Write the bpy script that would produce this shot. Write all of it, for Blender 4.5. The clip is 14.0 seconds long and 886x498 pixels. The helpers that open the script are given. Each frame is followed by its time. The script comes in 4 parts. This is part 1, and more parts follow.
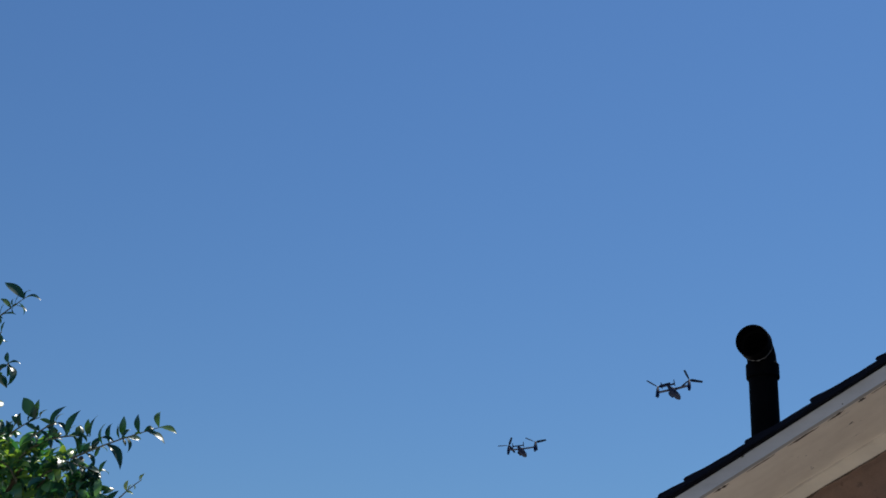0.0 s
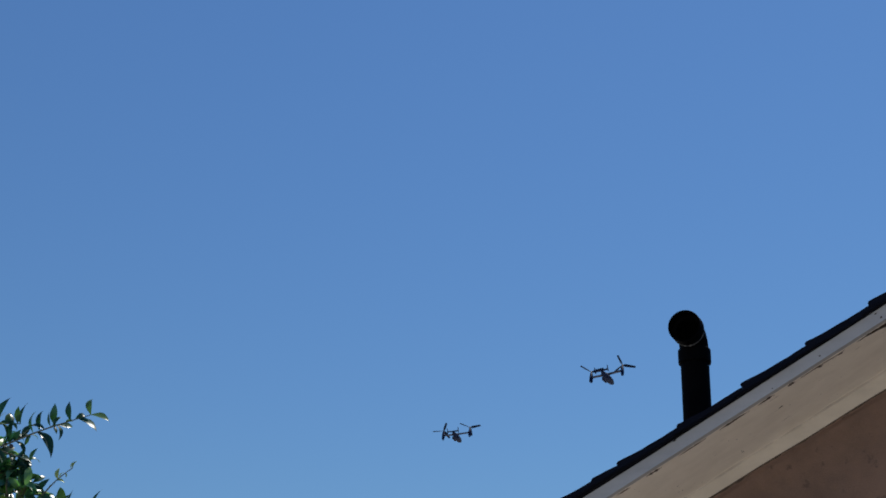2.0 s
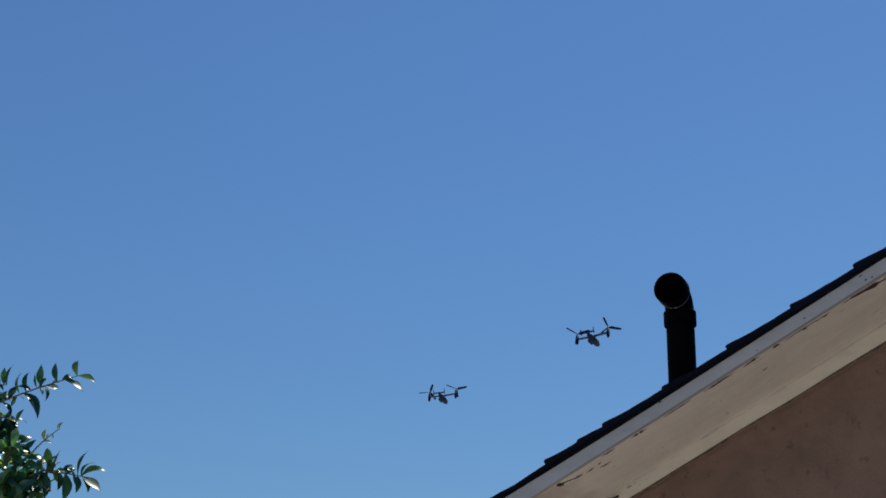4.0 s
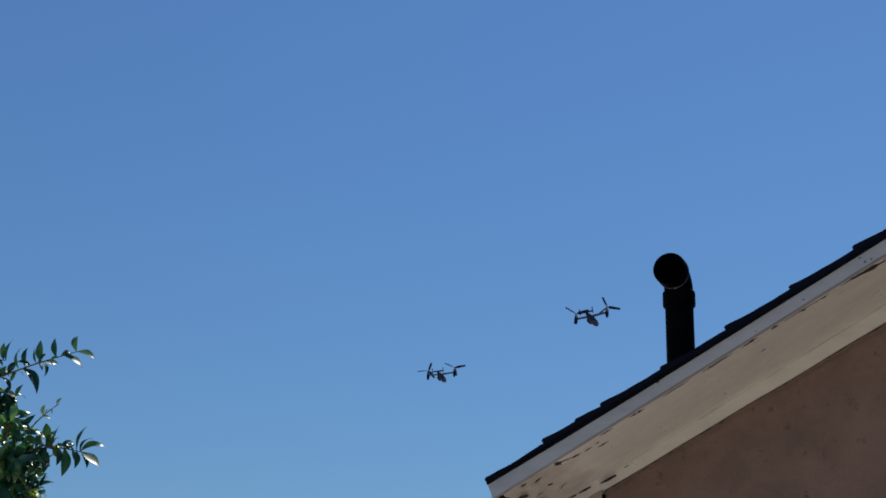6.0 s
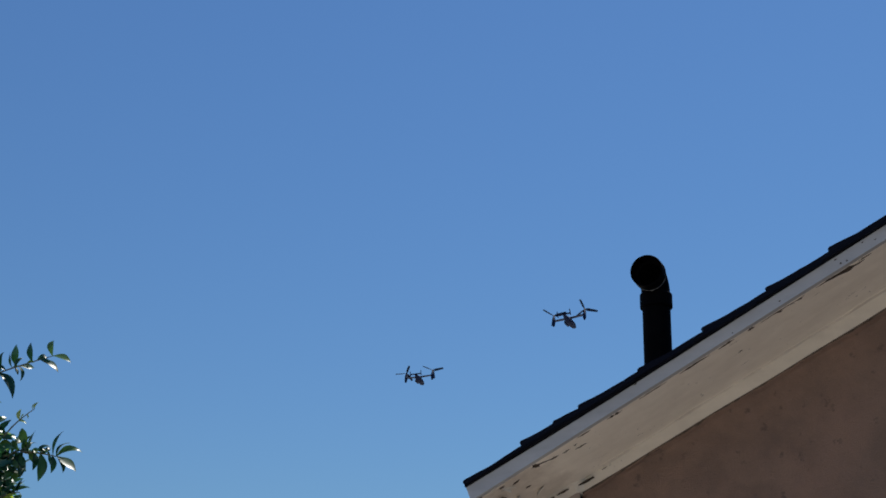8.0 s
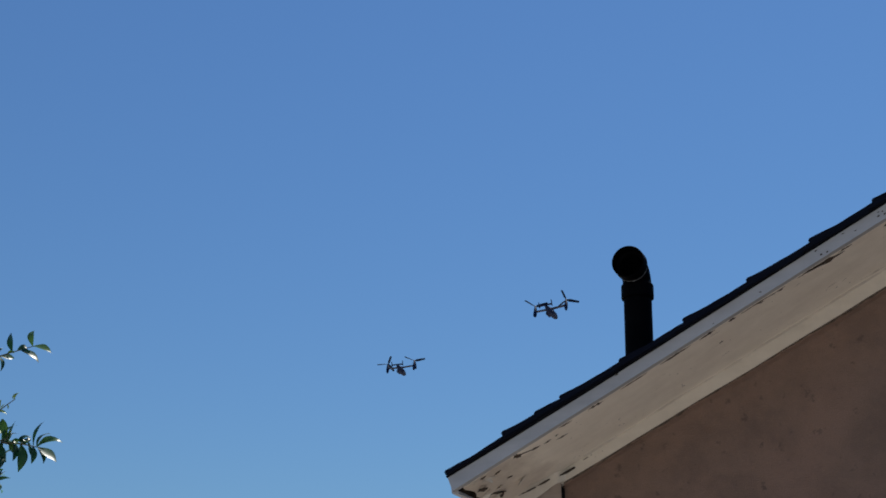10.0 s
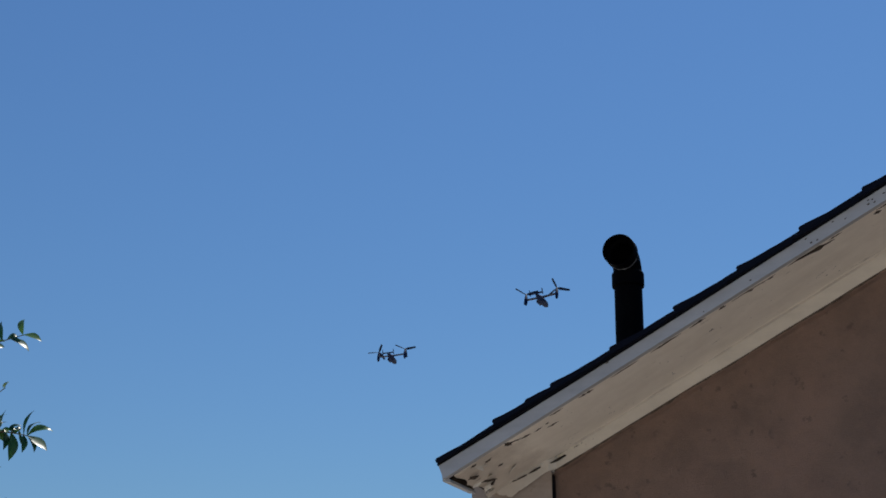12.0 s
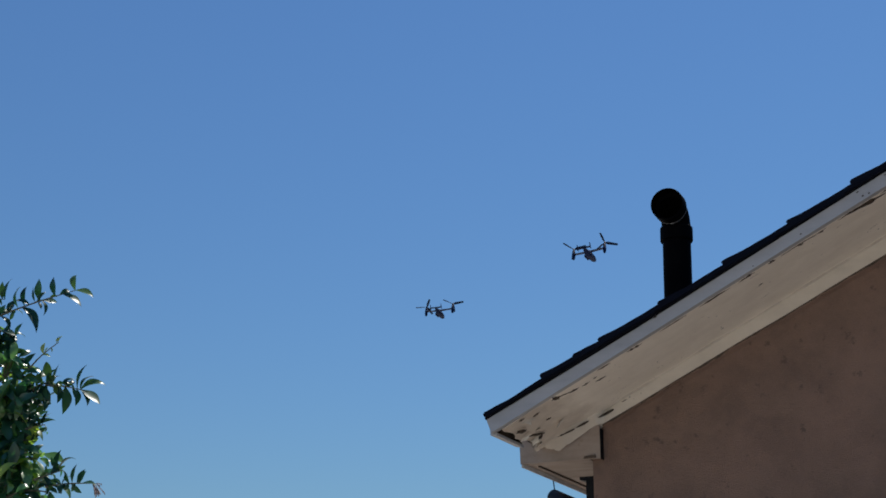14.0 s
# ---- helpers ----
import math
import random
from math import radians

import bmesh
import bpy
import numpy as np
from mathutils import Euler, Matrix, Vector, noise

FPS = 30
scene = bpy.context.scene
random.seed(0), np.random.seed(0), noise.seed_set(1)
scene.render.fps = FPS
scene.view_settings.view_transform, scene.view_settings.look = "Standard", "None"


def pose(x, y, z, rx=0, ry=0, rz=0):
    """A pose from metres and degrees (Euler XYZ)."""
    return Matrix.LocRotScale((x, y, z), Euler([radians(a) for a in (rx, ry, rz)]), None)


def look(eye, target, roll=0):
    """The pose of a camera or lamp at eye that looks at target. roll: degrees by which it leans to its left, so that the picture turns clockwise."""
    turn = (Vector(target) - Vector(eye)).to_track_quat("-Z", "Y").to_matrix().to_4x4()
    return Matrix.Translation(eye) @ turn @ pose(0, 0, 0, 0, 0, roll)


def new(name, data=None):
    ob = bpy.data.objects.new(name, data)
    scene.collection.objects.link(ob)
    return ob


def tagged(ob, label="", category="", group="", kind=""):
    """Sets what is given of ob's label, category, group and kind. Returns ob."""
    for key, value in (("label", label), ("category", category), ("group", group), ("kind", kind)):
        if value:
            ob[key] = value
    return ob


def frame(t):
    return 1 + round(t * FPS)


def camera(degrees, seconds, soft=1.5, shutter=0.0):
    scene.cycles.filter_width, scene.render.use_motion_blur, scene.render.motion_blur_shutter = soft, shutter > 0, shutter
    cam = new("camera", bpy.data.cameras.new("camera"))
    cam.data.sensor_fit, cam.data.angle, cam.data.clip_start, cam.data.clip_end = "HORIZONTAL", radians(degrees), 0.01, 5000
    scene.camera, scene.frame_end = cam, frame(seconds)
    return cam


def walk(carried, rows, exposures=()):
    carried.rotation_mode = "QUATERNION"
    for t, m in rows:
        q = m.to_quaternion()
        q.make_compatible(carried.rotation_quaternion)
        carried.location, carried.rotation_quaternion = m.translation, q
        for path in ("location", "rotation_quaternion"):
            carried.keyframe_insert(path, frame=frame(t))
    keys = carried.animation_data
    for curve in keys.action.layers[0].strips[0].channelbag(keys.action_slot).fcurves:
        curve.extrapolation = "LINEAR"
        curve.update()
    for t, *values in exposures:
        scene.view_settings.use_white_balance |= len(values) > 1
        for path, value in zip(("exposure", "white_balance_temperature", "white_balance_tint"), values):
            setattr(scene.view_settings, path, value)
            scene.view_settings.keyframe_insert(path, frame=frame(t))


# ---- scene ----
cam = camera(36.0, 14.0, soft=1.7)
EYE = (0.0, 0.0, 1.6)
PATH = [
    (0.0, 114.771, -1.458, 3.617), (0.3, 115.415, -1.222, 2.620), (0.5, 115.573, -1.077, 1.987), (0.8, 115.769, -0.809, 1.442),
    (1.0, 115.645, -0.839, 1.598), (1.2, 115.381, -0.807, 1.682), (1.5, 114.841, -0.540, 1.269), (1.7, 114.644, -0.399, 1.014),
    (2.0, 114.222, -0.380, 1.110), (2.2, 114.338, -0.506, 1.358), (2.5, 114.228, -0.592, 1.477), (2.7, 114.041, -0.443, 1.373),
    (3.0, 113.452, -0.217, 1.207), (3.2, 113.056, -0.225, 1.144), (3.5, 112.738, -0.179, 0.907), (3.7, 112.673, -0.152, 0.703),
    (5.8, 112.134, -0.595, 0.356), (6.0, 111.732, -0.656, 0.368), (6.2, 111.419, -0.437, 0.295), (6.5, 111.712, -0.021, -0.032),
    (6.7, 111.892, 0.019, -0.098), (7.0, 112.000, -0.000, 0.000), (7.2, 111.776, -0.012, 0.015), (7.5, 111.604, -0.016, 0.001),
    (7.7, 111.720, -0.067, -0.194), (8.0, 111.852, -0.159, -0.449), (8.2, 111.894, -0.134, -0.533), (10.3, 111.432, 0.044, -1.213),
    (10.5, 111.647, -0.069, -0.954), (10.8, 112.021, -0.188, -0.929), (11.0, 112.023, -0.191, -1.099), (11.2, 111.854, -0.215, -1.378),
    (11.5, 111.401, -0.303, -1.671), (11.7, 111.193, -0.121, -1.554), (12.0, 110.966, 0.217, -1.539), (12.2, 110.836, 0.185, -1.597),
    (12.5, 111.105, -0.068, -1.179), (12.7, 111.179, -0.146, -1.025), (13.0, 111.015, -0.036, -1.354), (13.2, 110.986, 0.033, -1.543),
    (13.5, 110.395, -0.113, -1.209), (13.7, 109.132, -0.165, -0.628), (13.8, 108.693, -0.185, -0.352), (14.0, 109.068, -0.303, 0.391),
]
walk(cam, [(t, pose(*EYE, rx, ry, rz)) for t, rx, ry, rz in PATH])

# ---------------------------------------------------------------- light
SUN_ELEVATION, SUN_AZIMUTH = 61.0, 30.0      # azimuth clockwise from +y
world = bpy.data.worlds.new("world")
scene.world = world
world.use_nodes = True
sky = world.node_tree.nodes.new("ShaderNodeTexSky")
sky.sky_type, sky.sun_disc = "NISHITA", False
sky.sun_elevation, sky.sun_rotation = radians(SUN_ELEVATION), radians(SUN_AZIMUTH)
sky.altitude, sky.air_density, sky.dust_density, sky.ozone_density = 0.0, 1.6, 0.12, 4.5
back = world.node_tree.nodes["Background"]
back.inputs["Strength"].default_value = 0.0575
tint = world.node_tree.nodes.new("ShaderNodeMix")      # a deep clear blue
tint.data_type, tint.blend_type = "RGBA", "MULTIPLY"
tint.inputs[0].default_value = 1.0
tint.inputs[7].default_value = (0.70, 1.0, 1.365, 1.0)
world.node_tree.links.new(sky.outputs["Color"], tint.inputs[6])
world.node_tree.links.new(tint.outputs[2], back.inputs["Color"])

sun_way = Vector((math.sin(radians(SUN_AZIMUTH)) * math.cos(radians(SUN_ELEVATION)),
                  math.cos(radians(SUN_AZIMUTH)) * math.cos(radians(SUN_ELEVATION)), math.sin(radians(SUN_ELEVATION))))
sun = new("sun", bpy.data.lights.new("sun", "SUN"))
sun.data.energy, sun.data.angle, sun.data.color = 5.0, radians(0.53), (1.0, 0.95, 0.87)
sun.matrix_world = look(sun_way * 40, (0, 0, 0))
scene.view_settings.exposure = 0.0


# ---------------------------------------------------------------- materials
def nodes_of(name):
    m = bpy.data.materials.new(name)
    m.use_nodes = True
    return m, m.node_tree.nodes, m.node_tree.links, m.node_tree.nodes["Principled BSDF"]


def ramp(nodes, links, fac, stops):
    r = nodes.new("ShaderNodeValToRGB")
    while len(r.color_ramp.elements) < len(stops):
        r.color_ramp.elements.new(0.5)
    for e, (at, c) in zip(r.color_ramp.elements, stops):
        e.position, e.color = at, (*c, 1) if len(c) == 3 else c
    links.new(fac, r.inputs["Fac"])
    return r.outputs["Color"]


def noise_tex(nodes, links, scale, detail=5.0, rough=0.6, stretch=None, coord="Object"):
    tc = nodes.new("ShaderNodeTexCoord")
    mp = nodes.new("ShaderNodeMapping")
    links.new(tc.outputs[coord], mp.inputs["Vector"])
    if stretch:
        mp.inputs["Scale"].default_value = stretch
    n = nodes.new("ShaderNodeTexNoise")
    n.inputs["Scale"].default_value, n.inputs["Detail"].default_value, n.inputs["Roughness"].default_value = scale, detail, rough
    links.new(mp.outputs["Vector"], n.inputs["Vector"])
    return n.outputs["Fac"]


def mix(nodes, links, fac, a, b, mode="MIX"):
    m = nodes.new("ShaderNodeMix")
    m.data_type, m.blend_type = "RGBA", mode
    for key, v in (("Factor", fac), ("A", a), ("B", b)):
        sock = [s for s in m.inputs if s.name == key and s.enabled][0]
        if isinstance(v, (int, float)):
            sock.default_value = v
        elif isinstance(v, tuple):
            sock.default_value = (*v, 1)
        else:
            links.new(v, sock)
    return [s for s in m.outputs if s.enabled][0]


def bump(nodes, links, bsdf, height, strength, distance):
    b = nodes.new("ShaderNodeBump")
    b.inputs["Strength"].default_value, b.inputs["Distance"].default_value = strength, distance
    links.new(height, b.inputs["Height"])
    links.new(b.outputs["Normal"], bsdf.inputs["Normal"])


def plain(name, dark, light, scale, rough=0.6, metal=0.0, relief=0.2, depth=0.002, fine=60.0):
    """Two-scale variation between two colours, with fine relief."""
    m, n, l, b = nodes_of(name)
    big = noise_tex(n, l, scale, 4)
    small = noise_tex(n, l, fine, 3)
    both = mix(n, l, 0.35, big, small)
    l.new(ramp(n, l, both, [(0.3, dark), (0.7, light)]), b.inputs["Base Color"])
    b.inputs["Roughness"].default_value, b.inputs["Metallic"].default_value = rough, metal
    bump(n, l, b, small, relief, depth)
    return m


def stucco_material():
    m, n, l, b = nodes_of("brown_stucco")
    big = noise_tex(n, l, 1.1, 5, 0.6)
    mid = noise_tex(n, l, 9.0, 5, 0.65)
    speck = noise_tex(n, l, 24.0, 4, 0.6)
    grain = noise_tex(n, l, 260.0, 3, 0.7)
    c = ramp(n, l, big, [(0.34, (0.200, 0.128, 0.097)), (0.52, (0.258, 0.163, 0.118)), (0.66, (0.315, 0.185, 0.132))])
    c = mix(n, l, 0.4, c, ramp(n, l, mid, [(0.40, (0.172, 0.111, 0.085)), (0.62, (0.320, 0.200, 0.146))]))
    c = mix(n, l, ramp(n, l, speck, [(0.63, (0, 0, 0)), (0.70, (0.8, 0.8, 0.8))]), c, (0.11, 0.074, 0.058))
    patch = noise_tex(n, l, 3.2, 6, 0.75)
    c = mix(n, l, ramp(n, l, patch, [(0.50, (0, 0, 0)), (0.66, (0.38, 0.38, 0.38))]), c, (0.163, 0.103, 0.080))
    c = mix(n, l, 0.16, c, ramp(n, l, grain, [(0.35, (0.14, 0.093, 0.070)), (0.65, (0.36, 0.235, 0.17))]))
    l.new(c, b.inputs["Base Color"])
    b.inputs["Roughness"].default_value = 0.92
    both = mix(n, l, 0.45, mid, grain)
    bump(n, l, b, both, 0.9, 0.012)
    return m


def old_paint_material(name, base, grey, worn, stain=0.0):
    """White house paint that has gone chalky, with streaks along the board and cracked, dirty patches."""
    m, n, l, b = nodes_of(name)
    long = noise_tex(n, l, 6.0, 5, 0.6, (0.5, 3.0, 3.0))
    blot = noise_tex(n, l, 14.0, 6, 0.7)
    crack = noise_tex(n, l, 9.0, 7, 0.72, (1.0, 3.4, 1.0))
    fine = noise_tex(n, l, 180.0, 3, 0.6)
    c = ramp(n, l, long, [(0.3, grey), (0.62, base)])
    c = mix(n, l, 0.35, c, ramp(n, l, blot, [(0.35, grey), (0.65, base)]))
    mask = ramp(n, l, crack, [(0.64, (0, 0, 0)), (0.70, (worn, worn, worn))])
    c = mix(n, l, mask, c, (0.20, 0.15, 0.11))
    speck = noise_tex(n, l, 75.0, 2, 0.5)
    where = noise_tex(n, l, 7.0, 3, 0.6)
    dots = mix(n, l, 1.0, ramp(n, l, speck, [(0.675, (0, 0, 0)), (0.71, (1, 1, 1))]), ramp(n, l, where, [(0.57, (0, 0, 0)), (0.68, (0.7, 0.7, 0.7))]), "MULTIPLY")
    c = mix(n, l, dots, c, (0.10, 0.085, 0.07))
    if stain:
        # brown water stain that has crept up from the rotten low end of the board
        split = n.new("ShaderNodeSeparateXYZ")
        l.new(n.new("ShaderNodeTexCoord").outputs["Object"], split.inputs[0])
        edge = n.new("ShaderNodeMath")
        edge.operation = "MULTIPLY_ADD"
        edge.inputs[1].default_value = -0.30
        l.new(noise_tex(n, l, 8.0, 5, 0.65), edge.inputs[0])
        l.new(split.outputs["X"], edge.inputs[2])
        c = mix(n, l, ramp(n, l, edge.outputs[0], [(0.0, (stain, stain, stain)), (0.11, (0, 0, 0))]), c, (0.36, 0.275, 0.215))
    l.new(c, b.inputs["Base Color"])
    b.inputs["Roughness"].default_value = 0.7
    bump(n, l, b, mix(n, l, 0.5, blot, fine), 0.35, 0.003)
    return m


def shingle_material():
    m, n, l, b = nodes_of("asphalt_shingle")
    info = n.new("ShaderNodeObjectInfo")
    granule = noise_tex(n, l, 420.0, 3, 0.7)
    blot = noise_tex(n, l, 12.0, 4)
    c = ramp(n, l, granule, [(0.3, (0.002, 0.003, 0.007)), (0.7, (0.014, 0.018, 0.034))])
    c = mix(n, l, ramp(n, l, blot, [(0.35, (0, 0, 0)), (0.7, (0.6, 0.6, 0.6))]), c, (0.006, 0.008, 0.015))
    c = mix(n, l, ramp(n, l, info.outputs["Random"], [(0, (0, 0, 0)), (1, (0.5, 0.5, 0.5))]), c, (0.005, 0.006, 0.012))
    l.new(c, b.inputs["Base Color"])
    b.inputs["Roughness"].default_value = 0.95
    b.inputs["Specular IOR Level"].default_value = 0.08
    bump(n, l, b, granule, 0.7, 0.002)
    return m


def leaf_material(name, island, thin, shade, gloss, sheen, hue=(0.85, 1.0, 1.1)):
    m, n, l, b = nodes_of(name)
    if island:
        rnd = n.new("ShaderNodeNewGeometry").outputs["Random Per Island"]
    else:
        rnd = n.new("ShaderNodeObjectInfo").outputs["Random"]
    c = ramp(n, l, rnd, [(0.0, (0.006, 0.034, 0.030)), (0.45, (0.015, 0.062, 0.040)), (0.78, (0.050, 0.118, 0.046)), (1.0, (0.14, 0.21, 0.042))])
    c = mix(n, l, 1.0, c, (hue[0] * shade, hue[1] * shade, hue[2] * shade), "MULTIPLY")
    c = mix(n, l, 0.3, c, ramp(n, l, noise_tex(n, l, 70.0, 3), [(0.3, (0.007, 0.040, 0.030)), (0.7, (0.034, 0.100, 0.048))]))
    l.new(c, b.inputs["Base Color"])
    b.inputs["Roughness"].default_value = gloss
    b.inputs["Specular IOR Level"].default_value = sheen
    t = n.new("ShaderNodeBsdfTranslucent")
    l.new(mix(n, l, 1.0, c, (1.6, 1.8, 0.7), "MULTIPLY"), t.inputs["Color"])
    s = n.new("ShaderNodeMixShader")
    s.inputs["Fac"].default_value = thin
    l.new(b.outputs["BSDF"], s.inputs[1])
    l.new(t.outputs["BSDF"], s.inputs[2])
    l.new(s.outputs["Shader"], n["Material Output"].inputs["Surface"])
    return m


STUCCO = stucco_material()
PAINT = old_paint_material("weathered_white_paint", (0.95, 0.865, 0.745), (0.83, 0.745, 0.63), 0.55, 0.5)
# the boards are white; the grey of their shade is put into this colour
FASCIA = old_paint_material("shade_grey_fascia_paint", (0.48, 0.48, 0.49), (0.36, 0.36, 0.375), 0.5)
FRIEZE = old_paint_material("frieze_paint", (0.75, 0.675, 0.575), (0.62, 0.555, 0.47), 0.4, 0.3)
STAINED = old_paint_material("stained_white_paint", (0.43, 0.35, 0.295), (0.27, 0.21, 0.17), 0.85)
FLAKE = plain("curled_paint", (0.60, 0.54, 0.46), (0.80, 0.75, 0.66), 25, 0.75)
BARE = plain("rotten_wood", (0.020, 0.014, 0.010), (0.085, 0.058, 0.040), 30, 0.9, relief=0.6)
CAULK = plain("dirty_caulk", (0.045, 0.030, 0.022), (0.16, 0.115, 0.085), 40, 0.8)
DUST = plain("grey_dust", (0.58, 0.52, 0.45), (0.82, 0.74, 0.63), 14, 0.9)
SHINGLE = shingle_material()
DECK = plain("dark_roof_felt", (0.004, 0.004, 0.006), (0.010, 0.010, 0.013), 8, 0.9)
ABS = plain("black_abs_plastic", (0.0015, 0.0015, 0.002), (0.004, 0.004, 0.005), 10, 0.62, relief=0.08)
ABS.node_tree.nodes["Principled BSDF"].inputs["Specular IOR Level"].default_value = 0.02
# mid grey for the glint painted onto the black elbow
GLINT = plain("glint_grey", (0.05, 0.055, 0.06), (0.20, 0.21, 0.22), 60, 0.6)
BLACK_METAL = plain("black_painted_metal", (0.008, 0.008, 0.009), (0.02, 0.02, 0.022), 14, 0.45, relief=0.1)
GROUND = plain("dry_pale_ground", (0.265, 0.232, 0.195), (0.43, 0.385, 0.33), 0.7, 0.95, relief=0.5, depth=0.02, fine=18)
BARK = plain("grey_brown_bark", (0.06, 0.045, 0.032), (0.17, 0.13, 0.095), 12, 0.9, relief=0.7, depth=0.006)
TWIG = plain("grey_green_twig", (0.06, 0.07, 0.05), (0.15, 0.15, 0.105), 30, 0.6)
# crown mass gets a far brighter leaf colour than the twigs, light painted in
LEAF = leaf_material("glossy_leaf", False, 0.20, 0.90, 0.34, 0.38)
LEAVES = leaf_material("brightened_leaf_mass", True, 0.38, 2.9, 0.30, 1.0, (1.15, 1.0, 0.85))
YOUNG = plain("young_leaf", (0.20, 0.30, 0.07), (0.38, 0.46, 0.15), 40, 0.4)
DRY = plain("dry_petal", (0.22, 0.16, 0.15), (0.42, 0.33, 0.31), 60, 0.8)
BERRY = plain("dark_berry", (0.010, 0.008, 0.012), (0.03, 0.02, 0.03), 60, 0.35)
# grey aircraft in blue-black: backlight and haze are painted into these three colours
AIRFRAME = plain("backlit_airframe_navy", (0.001, 0.008, 0.036), (0.004, 0.016, 0.060), 0.5, 0.6, relief=0.05, fine=4)
AIRFRAME_LIGHT = plain("backlit_airframe_blue", (0.02, 0.032, 0.07), (0.05, 0.065, 0.115), 0.5, 0.55, relief=0.05, fine=4)
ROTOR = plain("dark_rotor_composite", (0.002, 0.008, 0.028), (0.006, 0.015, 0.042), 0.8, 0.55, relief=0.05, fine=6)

for m in (DECK, BLACK_METAL, AIRFRAME, AIRFRAME_LIGHT, ROTOR):
    m.node_tree.nodes["Principled BSDF"].inputs["Specular IOR Level"].default_value = 0.10

# ---------------------------------------------------------------- mesh helpers
def mesh_of(name, bm, material, smooth=False):
    bmesh.ops.recalc_face_normals(bm, faces=bm.faces)
    me = bpy.data.meshes.new(name)
    bm.to_mesh(me)
    bm.free()
    me.materials.append(material)
    for p in me.polygons:
        p.use_smooth = smooth
    if smooth:
        me.set_sharp_from_angle(angle=radians(38))
    return me


def part(name, bm, material, parent, label="", smooth=False):
    ob = new(name, mesh_of(name, bm, material, smooth))
    ob.parent = parent
    if label:
        tagged(ob, label)
    return ob


def prism(bm, outline, along, a, b):
    """Sweeps a closed outline straight along one axis from a to b. along 'y': outline in (x, z); 'x': in (y, z); 'z': in (x, y)."""
    def at(p, s):
        return {"y": (p[0], s, p[1]), "x": (s, p[0], p[1]), "z": (p[0], p[1], s)}[along]
    lo = [bm.verts.new(at(p, a)) for p in outline]
    hi = [bm.verts.new(at(p, b)) for p in outline]
    k = len(outline)
    bm.faces.new(lo)
    bm.faces.new(hi[::-1])
    for i in range(k):
        bm.faces.new((lo[i], lo[(i + 1) % k], hi[(i + 1) % k], hi[i]))
    return bm


def soften(bm, width, segments=2):
    edges = [e for e in bm.edges if len(e.link_faces) == 2 and e.calc_face_angle(0) > 0.5]
    bmesh.ops.bevel(bm, geom=edges, offset=width, segments=segments, affect="EDGES", profile=0.6)
    return bm


def tube(bm, points, radii, sides=8, cap=True):
    """A round tube of changing radius along a line of points."""
    rings = []
    pts = [Vector(p) for p in points]
    for i, p in enumerate(pts):
        way = (pts[min(i + 1, len(pts) - 1)] - pts[max(i - 1, 0)]).normalized()
        q = way.to_track_quat("Z", "Y")
        rings.append([bm.verts.new(p + q @ Vector((math.cos(2 * math.pi * k / sides) * radii[i], math.sin(2 * math.pi * k / sides) * radii[i], 0)))
                      for k in range(sides)])
    for a, b in zip(rings, rings[1:]):
        for k in range(sides):
            bm.faces.new((a[k], a[(k + 1) % sides], b[(k + 1) % sides], b[k]))
    if cap:
        bm.faces.new(rings[0])
        bm.faces.new(rings[-1][::-1])
    return rings


# ---------------------------------------------------------------- ground
bm = bmesh.new()
bmesh.ops.create_circle(bm, cap_ends=True, segments=96, radius=4500)
ground = new("ground", mesh_of("ground", bm, GROUND))
tagged(ground, "dry pale bare ground of the yard", "ground", kind="structure")

# ---------------------------------------------------------------- house
HOUSE = pose(0.0957, 4.1609, 0.0, 0, 0, -25.0)
SLOPE = 0.4975                # rise over run of the roof
EAVE_LOW, EAVE_TOP = 2.426, 2.467   # height of the fascia's two edges at the roof's low end
RIDGE = 4.3                   # from the low end to the ridge, level
WALL_Y, FRIEZE_Y = 0.385, 0.371
LONG = 9.0


def low(x):
    return EAVE_LOW + SLOPE * min(x, 2 * RIDGE - x)


def top(x):
    x = min(x, 2 * RIDGE - x)
    return EAVE_TOP + SLOPE * x + 0.009 * max(0.0, 1 - max(x, 0.0) / 0.5) ** 1.5


house = new("house")
house.matrix_world = HOUSE
tagged(house, "single-storey house with brown stucco gable and peeling white eaves", "house")

# gable wall with its uneven stucco edge
bm = bmesh.new()
right = 2 * RIDGE - 0.215
prism(bm, [(0.215, 0), (right, 0), (right, low(right) + 0.012), (RIDGE, low(RIDGE) + 0.012), (0.215, low(0.215) + 0.012)], "y", WALL_Y, WALL_Y + 0.16)
soften(bm, 0.008, 3)
part("gable_wall", bm, STUCCO, house, "brown stucco wall with fine stains")
for nm, x0, x1 in (("side_wall", 0.215, 0.375), ("side_wall", right - 0.16, right)):
    bm = bmesh.new()
    prism(bm, [(x0, 0), (x1, 0), (x1, low(x0) - 0.02), (x0, low(x0) - 0.02)], "y", WALL_Y + 0.163, LONG - 0.37)
    part(nm, bm, STUCCO, house)
bm = bmesh.new()
prism(bm, [(0.215, 0), (right, 0), (right, low(right) + 0.012), (RIDGE, low(RIDGE) + 0.012), (0.215, low(0.215) + 0.012)], "y", LONG - 0.367, LONG - 0.21)
part("back_wall", bm, STUCCO, house)

